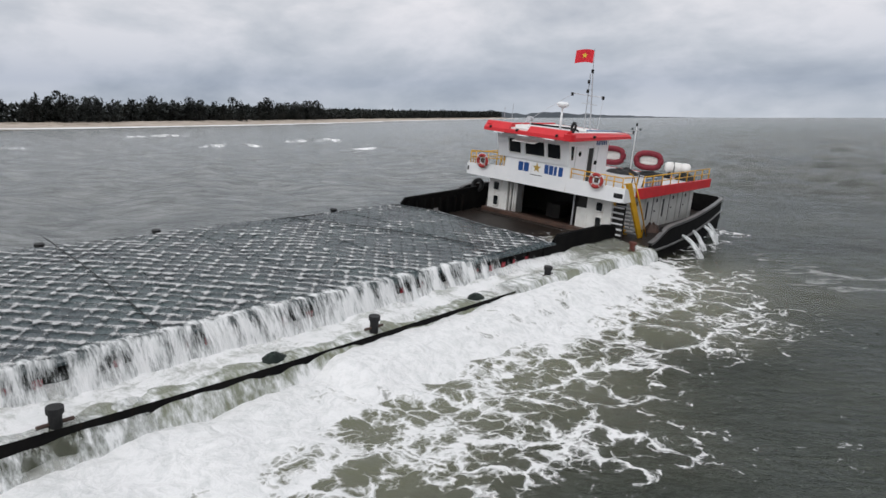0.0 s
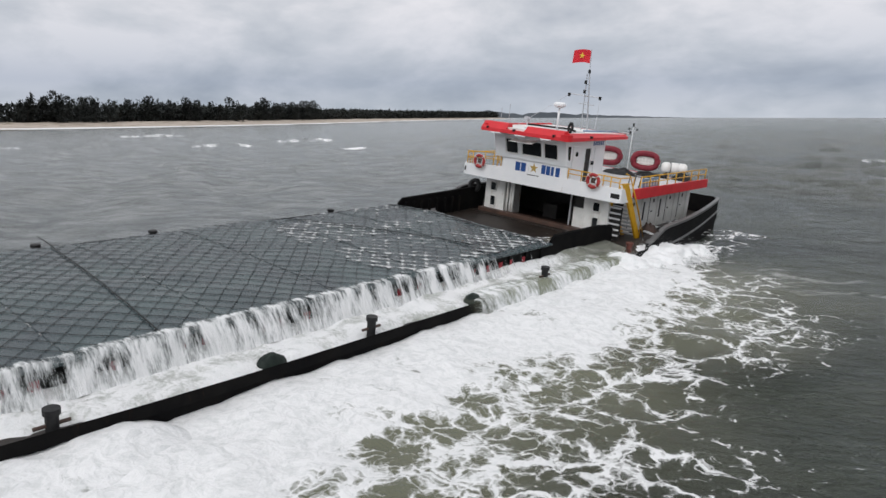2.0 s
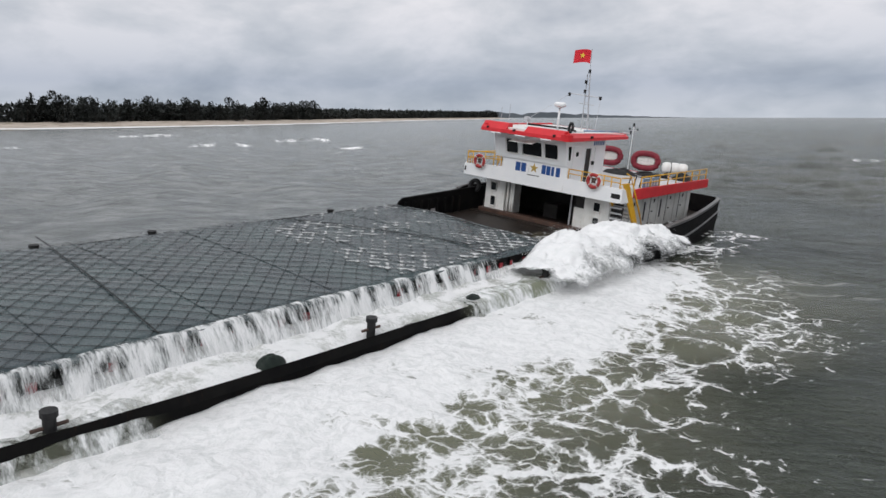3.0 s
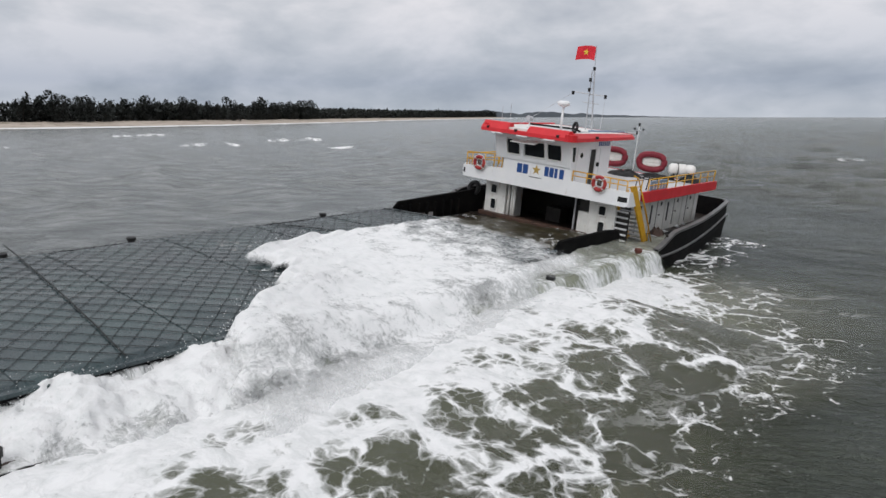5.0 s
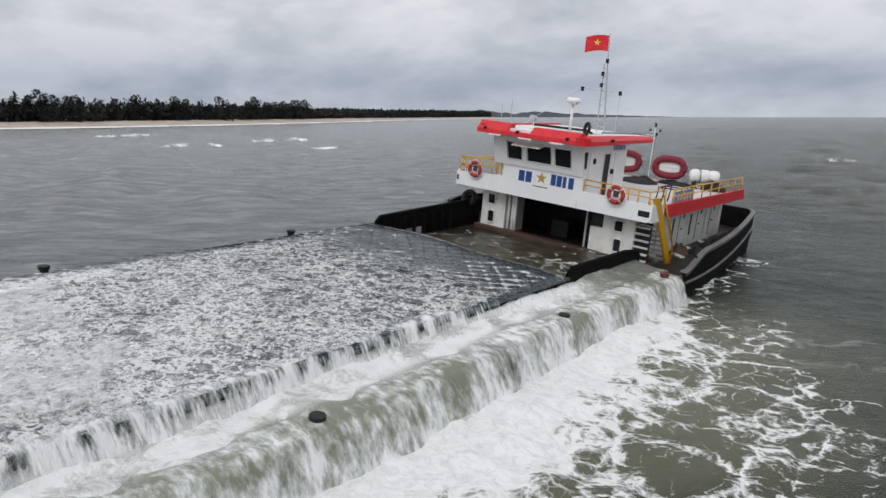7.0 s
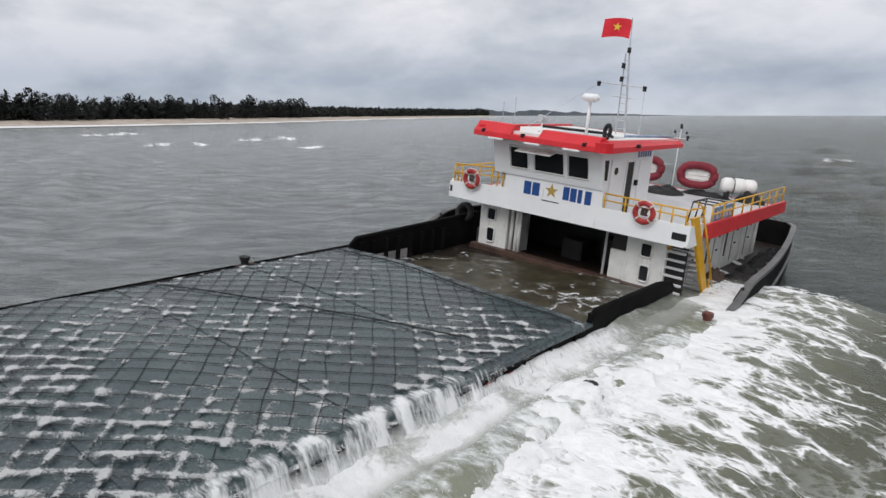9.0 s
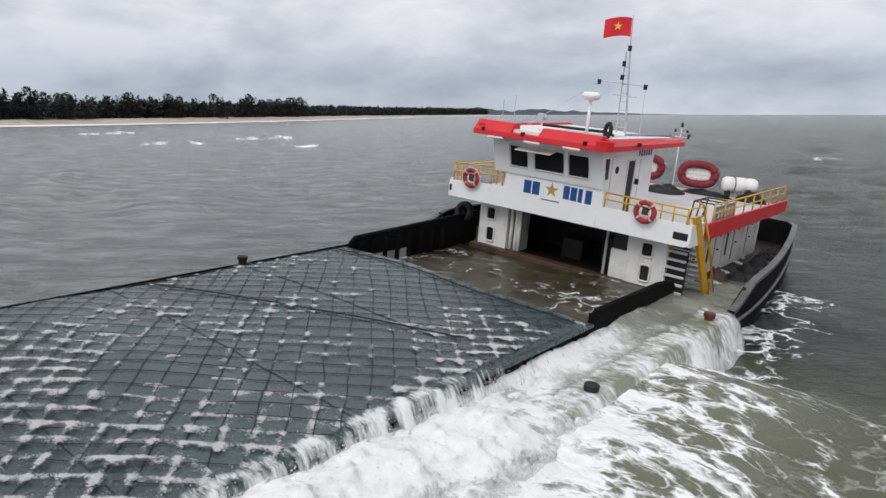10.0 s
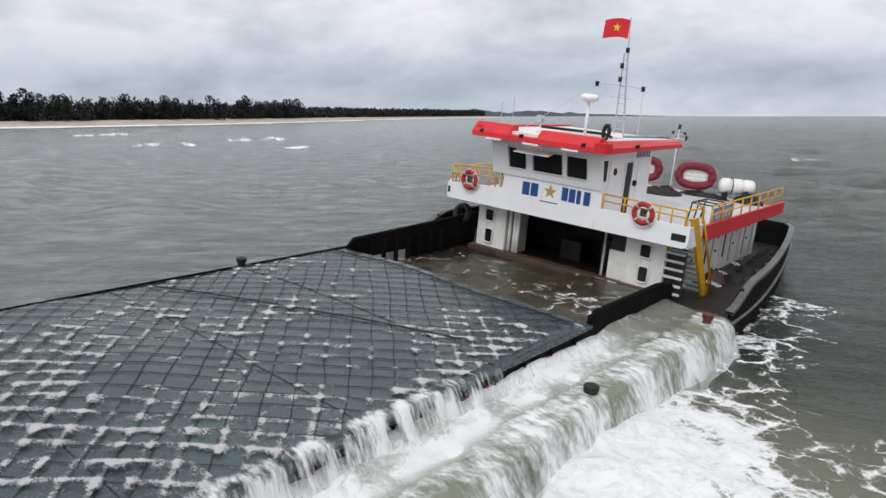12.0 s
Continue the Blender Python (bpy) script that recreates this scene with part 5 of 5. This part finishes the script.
def with_spray(me, count, seed, lift):
    """Adds small droplets thrown up over the upper parts of a sheet."""
    rng = random.Random(int(seed * 10))
    src = [v.co.copy() for v in me.vertices]
    top = max(c.z for c in src)
    src = [c for c in src if c.z > 0.45 * top]
    vs = [tuple(v.co) for v in me.vertices]
    fs = [tuple(p.vertices) for p in me.polygons]
    dens = [a.value for a in me.attributes["dens"].data]
    for _ in range(count):
        c = rng.choice(src)
        up = rng.random() ** 2.2 * lift
        q = c + Vector((rng.gauss(0, 0.16), rng.gauss(0, 0.25), up))
        r = rng.uniform(0.006, 0.020) * (1.2 - up / max(lift, 0.01) * 0.6)
        n = len(vs)
        vs += [tuple(q + r * Vector(d)) for d in ((1, 0, -0.5), (-0.5, 0.9, -0.5), (-0.5, -0.9, -0.5), (0, 0, 1.1))]
        fs += [(n, n + 1, n + 3), (n + 1, n + 2, n + 3), (n + 2, n, n + 3), (n, n + 2, n + 1)]
        dens += [0.9] * 4
    out = bpy.data.meshes.new("spray")
    out.from_pydata(vs, [], fs)
    out.polygons.foreach_set("use_smooth", [True] * len(fs))
    out.attributes.new("dens", "FLOAT", "POINT").data.foreach_set("value", dens)
    return out


SURGE_A = flow("breaking_surge", "tumbling white surge breaking against the ship's side", surge(13.0, 1.9, 1.45, 3.0), "froth")
SURGE_B = flow("breaking_surge", "long white surge bursting along the ship's side", surge(15.0, 1.25, 1.15, 11.0), "froth")


# broad swells that run along the ship's side, green on the outside and white against the hull
def heave(length, height, width, thick, seed, flat=0.18, outer=0.55, slack=0.0):
    def place(u, v):
        x, y = 4.55 + width * u, length * (v - 0.5)
        k = sm(0.0, 0.18, v) * sm(1.0, 0.80, v)
        fall_off = 1 - sm(flat, 1.0, u)
        chop = 0.11 * nz(x * 0.7, y * 0.6, seed) + 0.07 * nz(x * 1.7, y * 1.5, seed) + 0.035 * nz(x * 4, y * 3.5, seed)
        return (x, y, -0.45 + (0.45 + height * k) * (0.12 + 0.88 * fall_off) * (k ** 0.5 if k > 0 else 0.0) + chop * k)

    def dens(u, v):
        x, y = width * u, length * (v - 0.5)
        reach = thick * (1 + 0.35 * nz(y * 0.2, seed) + 0.25 * nz(y * 0.6, seed + 2))
        return 0.07 + 0.10 * sm(0.30, 0.10, v) - slack * sm(0.55, 0.9, v) + 0.40 * (1 - sm(reach * 0.35, reach, x)) - outer * sm(reach * 0.8, reach * 1.9, x + 1.5 * nz(y * 0.35, seed + 5)) + 0.22 * nz(x * 0.33, y * 0.33, seed + 1) + 0.12 * nz(x * 0.8, y * 0.8, seed)

    def body(u, v):
        return 0.97 * sm(0.0, 0.07, v) * sm(1.0, 0.93, v) * sm(0.92, 0.36, u)
    return sheet(place, int(width * 7), int(length * 7), dens, body)


BANK = flow("foam_bank", "thick white foam heaped against the hull's edge", heave(20.0, 0.98, 5.4, 7.0, 2.0, 0.40, 0.2), "lace")
SWELL_A = flow("green_swell", "murky green swell laced with foam along the ship", heave(30.0, 1.15, 13.0, 5.6, 6.0, 0.18, 0.5, 0.2), "heave")
SWELL_B = flow("white_swell", "churned white swell streaming off the ship's side", heave(32.0, 1.15, 9.5, 4.2, 9.0, 0.25, 0.42, 0.3), "churn")


# the sheet of white water that sweeps over the covered hold
def sweep(u, v):
    xr = 11.2 * u
    x, y = -4.2 + xr, 11.5 * v
    lead = sm(0.34, 0.0, v)
    front = (3.0 * (1 - sm(0, 2.2, xr)) - 0.42 * xr - 2.6 * sm(5.0, 7.5, xr) + 1.1 * nz(xr * 0.7, 1.0) + 0.5 * nz(xr * 2.0, 4.0)) * (1 - v)
    edge = sm(0, 0.12, u) * sm(0.0, 0.04, v)
    lump = 0.5 + 0.5 * nz(x * 0.6, y * 0.5, 2)
    drop = 0.62 * sm(7.9, 8.9, xr) + 0.7 * sm(9.4, 11.0, xr)
    return (x, y + front, 0.10 - drop + edge * (0.10 + 0.55 * lead * (0.3 + 0.7 * min(u * 1.6, 1.0)) * (0.5 + lump)) + 0.16 * nz(x * 1.3, y * 1.1, 5) * (0.3 + lead) + 0.08 * nz(x * 3.4, y * 3.0, 1) * (0.4 + lead))


def sweep_dens(u, v):
    return (0.50 - 0.28 * sm(0.35, 0.95, v) + 0.14 * nz(u * 7, v * 9, 3) - 0.9 * (1 - sm(0.0, 0.06, u)) - 0.9 * sm(0.85, 1.0, v)
            - 0.26 * sm(0.64, 0.88, u) - 0.7 * sm(0.93, 1.0, u) - 0.5 * (1 - sm(0.0, 0.03, v)))


SWEEP = flow("wave_sheet", "sheet of white water sweeping over the netted hold", with_spray(sheet(sweep, 110, 130, sweep_dens), 1500, 5.0, 0.4), "froth", SHIP)


# the thin lacy sheet left behind on the hold
def drain(u, v):
    x, y = -4.2 + 8.7 * u, -34 + 27.5 * v
    return (x, y, tarp_z(x, y) + 0.07 + 0.03 * nz(x * 1.5, y * 1.5, 2))


DRAIN = flow("draining_foam", "thin lacy foam draining off the netted hold", sheet(drain, 60, 180, lambda u, v: 0.11 - 0.17 * sm(0.35, 0.95, v) + 0.13 * nz(u * 5, v * 13, 3) + 0.09 * nz(u * 22, v * 60, 5) - 0.5 * sm(0.06, 0.0, u) - 0.4 * sm(0.85, 1.0, v), lambda u, v: (0.42 + 0.3 * nz(u * 6, v * 16, 8)) * sm(0.0, 0.08, u) * sm(0.92, 0.6, v)), "scum", SHIP)


# small white trickles caught along the ropes and at the knots, with tails running down the slope
def trickles(y0, y1, extra, rows):
    def place(u, v):
        x, y = -4.3 + 8.66 * u, y0 + (y1 - y0) * v
        return (x, y, tarp_z(x, y) + 0.045)

    def dens(u, v):
        x, y = -4.3 + 8.66 * u, y0 + (y1 - y0) * v
        step = 0.46 * 1.4142
        wet = 0.85 * nz(x * 0.32, y * 0.22, 4) + 0.7 * nz(x * 0.9, y * 0.7, 9) + 0.06 * x + 0.40 + extra
        wet = sm(-0.08, 0.62, wet + 0.25 * nz(x * 2.2, y * 2.2, 2))
        line = []
        for fam in (1, -1):
            c = -22.5 + step * round((y - fam * x + 22.5) / step)
            d = 0.707 * (y - c - fam * x - rope_wave(x, c, fam))
            down = -fam * d
            tail = 0.06 + 0.26 * max(0.0, 0.25 + nz(x * 3.1 + fam * y * 0.8, y * 3.1, 6 + fam)) * (fam == 1)
            line.append(math.exp(-(d / (tail if down > 0 else 0.045)) ** 2))
        knot = line[0] * line[1]
        bead = 0.55 + 1.1 * nz(x * 1.9, y * 1.9, 12)
        return -0.34 + wet * (0.70 * line[0] * bead + 0.55 * line[1] * (0.45 + nz(x * 2.3, y * 2.3, 15)) + 0.45 * knot) + 0.22 * sm(0.5, 1.0, wet) + 0.10 * sm(3.0, 4.3, x) - 0.4 * sm(0.02, 0.0, v)
    return flow("net_trickles", "small white trickles caught on the rope net", sheet(place, 190, rows, dens), "fleck", SHIP)


TRICKLE = trickles(-15.0, -5.9, 0.0, 200)
TRICKLE_FORE = trickles(-34.0, -14.8, 0.50, 420)


# water slopping in the well before the deckhouse
def pool(u, v):
    x, y = -4.36 + 8.72 * u, -5.55 + 6.0 * v
    return (x, y, -1.84 + 0.035 * x + 0.08 * nz(x * 0.9, y * 0.9, 2) + 0.04 * nz(x * 2.5, y * 2.5, 3))


POOL = flow("well_water", "murky brown water slopping in the well", sheet(pool, 50, 40), "pool", SHIP)
tagged(POOL, category="water")


def well_scum(u, v):
    x, y, z = pool(u, v)
    return (x, y, z + 0.025)


WELL_FOAM = flow("well_foam", "thin drifting foam on the water in the well", sheet(well_scum, 50, 40, lambda u, v: -0.44 + 0.24 * nz(u * 4, v * 3, 6) + 0.36 * sm(0.55, 1.0, u) * sm(0.0, 0.5, v)), "lace", SHIP)


# water washing over the side deck beside the stair
def aft_wash(u, v):
    y = -0.4 + 6.4 * v
    x = 3.9 + (half_beam(y) - 0.2 - 3.9) * u
    return (x, y, DECK + 0.19 - 0.10 * v + 0.07 * nz(x * 1.3, y * 1.3, 3) + 0.04 * nz(x * 3, y * 3, 5))


AFT_WASH = flow("deck_wash", "murky frothing water washing over the aft side deck", sheet(aft_wash, 30, 60, lambda u, v: 0.08 + 0.25 * nz(u * 3, v * 5, 2) - 0.35 * sm(0.2, 0.9, v), lambda u, v: 0.85 * sm(0.0, 0.12, v) * sm(1.0, 0.7, v)), "wash", SHIP)


# jets from the freeing ports at the quarter
def jet(y, reach):
    b = half_beam(y)
    pts = [(b - 0.3 + reach * t, y + 0.25 * t, -1.72 - 1.25 * t * t) for t in [k / 10 for k in range(11)]]
    me = sheet(lambda u, v: (pts[int(v * 10)][0] + 0.03 * nz(u * 9, v * 9), pts[int(v * 10)][1] + (0.12 + 0.22 * v) * math.cos(math.tau * u), pts[int(v * 10)][2] + (0.05 + 0.09 * v) * math.sin(math.tau * u)), 10, 10, lambda u, v: 0.25)
    return flow("scupper_jet", "white jet of water spouting from the bulwark", me, "streak", SHIP)


JETS = [jet(4.3, 1.5), jet(6.2, 1.1), jet(8.4, 1.3), jet(9.6, 1.0)]


def motions():
    for n, j in enumerate(JETS):
        walk(j, [(0.0, SHIP @ pose(0, 0, 0)), (0.5, SHIP @ pose(-0.25, 0, -0.05)), (1.3, SHIP @ pose(-1.6, 0, -0.2)), (12.0, SHIP @ pose(-1.7, 0, -0.2))])
    walk(SEA, [(0.0, pose(6, 6, 0)), (4.0, pose(4.2, 2.6, 0.03)), (8.0, pose(2.4, -0.8, -0.03)), (12.0, pose(0.6, -4.2, 0))])
    walk(APRON, [(0.0, pose(-0.5, 0.8, -0.02)), (1.1, pose(0.0, 0.5, 0.12)), (1.7, pose(0.5, 0.4, 0.1)), (2.5, pose(0.9, 0.3, 0.05)), (3.2, pose(0.8, 0.0, 0.06)), (5.0, pose(0.4, -0.9, 0.0)), (6.0, pose(-0.7, -1.5, 0.0)), (7.2, pose(-0.8, -2.0, 0.0)), (8.8, pose(0.5, -3.0, 0.04)), (9.6, pose(0.4, -4.0, 0.04)), (10.8, pose(-0.2, -4.5, 0.02)), (12.0, pose(0.5, -5.0, 0.02))])
    walk(BANK, [(0.0, pose(0, -12.5, 0)), (0.5, pose(0, -16, 0.05)), (1.0, pose(0, -20.5, 0.12)), (1.5, pose(0, -25, 0.12)), (2.0, pose(0, -31, 0.06)), (2.5, pose(0, -42, -0.3)), (4.0, pose(0, -50, -2.5)), (12.0, pose(0, -52, -2.5))])
    walk(SWELL_A, [(0.0, pose(0, 32, -1.6)), (1.2, pose(0, 22, -1.2)), (2.0, pose(0, 12, -1.8)), (2.6, pose(0, 6.0, -1.6)), (3.0, pose(0, 2.5, -1.4)), (3.2, pose(0, 0.5, -1.2)), (4.1, pose(0, -8.0, -0.1)), (5.0, pose(0, -18, 0.1)), (5.5, pose(0, -24, 0.05)), (6.0, pose(0, -32, 0)), (6.5, pose(0, -40, -0.3)), (7.2, pose(0, -48, -1.4)), (12.0, pose(0, -52, -2.5))])
    walk(SWELL_B, [(0.0, pose(0, 34, -2.2)), (6.5, pose(0, 30, -2.2)), (7.3, pose(0, 20, -1.9)), (8.1, pose(0, 7, -0.7)), (8.8, pose(0, -4, 0.05)), (9.2, pose(0, -7.5, 0.1)), (9.6, pose(0, -11.5, 0.08)), (10.0, pose(0, -15.5, 0.03)), (10.4, pose(0, -21, -0.1)), (11.0, pose(0, -31, -0.4)), (12.0, pose(0, -42, -1.6))])
    for n, (b, x, y) in enumerate(BREAKERS):
        walk(b, [(0.0, pose(x + 7, y - 1, -0.1, 0, 0, 68 - 4 * (n % 3))), (12.0, pose(x - 9, y + 2, -0.1, 0, 0, 68 - 4 * (n % 3)))])
    ship_pose = lambda x, y, z: SHIP @ pose(x, y, z)
    drop = ((0.0, 0.0), (1.5, 0.0), (2.3, -0.09), (3.2, -0.10), (4.8, -0.34), (5.2, -0.30), (6.0, 0.0), (12.0, 0.0))

    def level(t):
        for (t0, a), (t1, b) in zip(drop, drop[1:]):
            if t0 <= t <= t1:
                return a + (b - a) * (t - t0) / (t1 - t0)
    walk(CURTAIN, [(0.5 * k, ship_pose(0.02 * (k % 2), 0.02 * (k % 3), 0.015 * ((k * 5) % 3 - 1) + level(0.5 * k))) for k in range(25)])
    walk(RUNWAY, [(0.0, ship_pose(0, 0, 0.02)), (2.5, ship_pose(0, -0.5, -0.03)), (3.4, ship_pose(0, -0.5, 0.0)), (5.2, ship_pose(0, 0.2, 0.24)), (7.0, ship_pose(0, -0.4, 0.30)), (9.5, ship_pose(0, 0.1, 0.2)), (10.5, ship_pose(0, 0.0, 0.26)), (12.0, ship_pose(0, -0.5, 0.18))])
    walk(FALL_AFT, [(0.0, ship_pose(0, 0.4, 0.02)), (1.5, ship_pose(0, -0.6, 0.02)), (2.6, ship_pose(0, -2.0, -0.05)), (5.0, ship_pose(0, 0.0, 0.24)), (7.0, ship_pose(0, -0.6, 0.30)), (9.5, ship_pose(0, 0.0, 0.2)), (10.5, ship_pose(0, 0, 0.26)), (12.0, ship_pose(0, -0.3, 0.18))])
    walk(FALL_MID, [(0.0, ship_pose(-0.15, -0.5, -0.12)), (1.3, ship_pose(-0.1, -0.3, -0.08)), (2.2, ship_pose(-0.6, -0.5, -0.9)), (3.2, ship_pose(-0.5, 0, -0.8)), (4.9, ship_pose(-0.1, 0, 0.05)), (5.6, ship_pose(0, -0.3, 0.14)), (7.2, ship_pose(0, -0.8, 0.28)), (9.5, ship_pose(0, 0, 0.18)), (12.0, ship_pose(0, -0.5, 0.16))])
    walk(FALL_FORE, [(0.0, ship_pose(-0.12, 0, -0.12)), (1.4, ship_pose(-0.12, 0, -0.12)), (2.1, ship_pose(-0.4, 0, -0.6)), (2.6, ship_pose(-0.4, 0, -0.55)), (3.0, ship_pose(-0.14, 0, -0.14)), (3.3, ship_pose(-0.14, 0, -0.14)), (4.9, ship_pose(-0.2, 0, -0.3)), (5.6, ship_pose(0, -0.3, 0.12)), (7.2, ship_pose(0, -0.8, 0.28)), (9.5, ship_pose(0, 0, 0.18)), (12.0, ship_pose(0, -0.5, 0.14))])
    walk(SURGE_A, [(0.0, pose(9.0, 18.0, -2.2)), (1.4, pose(7.6, 6.0, -2.0)), (2.0, pose(6.8, 0.2, -0.5)), (2.5, pose(6.6, -2.2, 0.4)), (3.0, pose(6.1, -3.4, 0.9)), (3.3, pose(5.8, -5.5, 0.95)), (4.2, pose(5.6, -13.0, 0.8)), (5.0, pose(5.4, -21.5, 0.45)), (5.5, pose(5.4, -26.0, 0.3)), (6.2, pose(5.6, -32.0, -0.4)), (7.0, pose(6.5, -33.0, -1.6)), (12.0, pose(6.5, -39.0, -2.2))])
    walk(SURGE_B, [(0.0, pose(9.0, 14.0, -2.6)), (7.2, pose(9.0, 8.0, -2.6)), (8.2, pose(7.6, 0.0, -1.2)), (8.9, pose(6.6, -7.5, 0.1)), (9.5, pose(5.5, -13.2, 0.95)), (10.0, pose(5.6, -15.5, 0.8)), (10.6, pose(6.0, -18.0, 0.2)), (11.3, pose(6.6, -22.0, -0.9)), (12.0, pose(7.4, -27.0, -2.2))])
    walk(SWEEP, [(0.0, ship_pose(2.6, -6.0, -4.2)), (3.3, ship_pose(2.6, -7.0, -4.2)), (4.3, ship_pose(2.5, -12.0, -2.2)), (4.8, ship_pose(2.3, -14.6, -1.22)), (5.0, ship_pose(2.2, -15.6, -1.18)), (5.5, ship_pose(1.8, -19.2, -1.18)), (6.0, ship_pose(1.0, -22.6, -1.18)), (6.5, ship_pose(0.6, -25.5, -1.2)), (7.2, ship_pose(0.2, -30.0, -1.22)), (8.4, ship_pose(0, -36.0, -2.2)), (9.0, ship_pose(0, -38.0, -4.2)), (12.0, ship_pose(0, -38.0, -4.2))])
    walk(DRAIN, [(0.0, ship_pose(0, 0.6, -0.5)), (5.4, ship_pose(0, 0.6, -0.5)), (6.1, ship_pose(0, 0.3, 0.0)), (6.4, ship_pose(0, 0.0, 0.01)), (7.2, ship_pose(0.1, -0.4, 0.0)), (8.2, ship_pose(0.2, -0.8, -0.05)), (8.7, ship_pose(0.2, -0.9, -0.14)), (12.0, ship_pose(0.2, -0.9, -0.5))])
    walk(TRICKLE, [(0.0, ship_pose(0, 0.04, 0)), (3.2, ship_pose(0, -0.05, 0)), (4.4, ship_pose(0, -0.3, -0.07)), (5.4, ship_pose(0, -0.62, -0.07)), (6.0, ship_pose(0, -0.66, 0)), (7.2, ship_pose(0, -0.70, 0)), (8.8, ship_pose(0, -1.26, 0)), (12.0, ship_pose(0, -1.34, 0))])
    walk(TRICKLE_FORE, [(0.0, ship_pose(0, 0.04, 0)), (1.2, ship_pose(0, 0.0, -0.012)), (2.4, ship_pose(0, -0.05, -0.06)), (5.6, ship_pose(0, -0.62, -0.07)), (6.4, ship_pose(0, -0.66, 0)), (7.2, ship_pose(0, -0.70, 0)), (8.8, ship_pose(0, -1.26, 0)), (10.4, ship_pose(0, -1.3, 0)), (12.0, ship_pose(0, -1.34, -0.012))])
    walk(AFT_WASH, [(0.0, ship_pose(0, 0, -0.45)), (3.0, ship_pose(0, 0, -0.45)), (4.4, ship_pose(0, 0.3, 0.02)), (5.2, ship_pose(0, 0, 0.0)), (6.5, ship_pose(0, -0.2, -0.12)), (7.6, ship_pose(0, 0, -0.18)), (8.8, ship_pose(0, 0.1, 0.0)), (9.6, ship_pose(0, 0, -0.02)), (10.6, ship_pose(0, -0.2, -0.12)), (12.0, ship_pose(0, -0.3, -0.2))])
    walk(POOL, [(0.75 * k, ship_pose(0, 0, 0.03 * math.sin(1.9 * k) - (0.2 if k < 5 else 0.0))) for k in range(17)])
    walk(WELL_FOAM, [(0.75 * k, ship_pose(0.06 * math.sin(1.1 * k), 0.05 * math.sin(0.8 * k), 0.03 * math.sin(1.9 * k) + 0.005 - (0.2 if k < 5 else 0.0))) for k in range(17)])
    walk(FLAG, [(0.3 * k, SHIP @ pose(-0.23, 4.35, 6.8, 4 * math.sin(2.1 * k), 3 * math.sin(1.3 * k), 9 * math.sin(1.7 * k) + 4)) for k in range(41)])


motions()
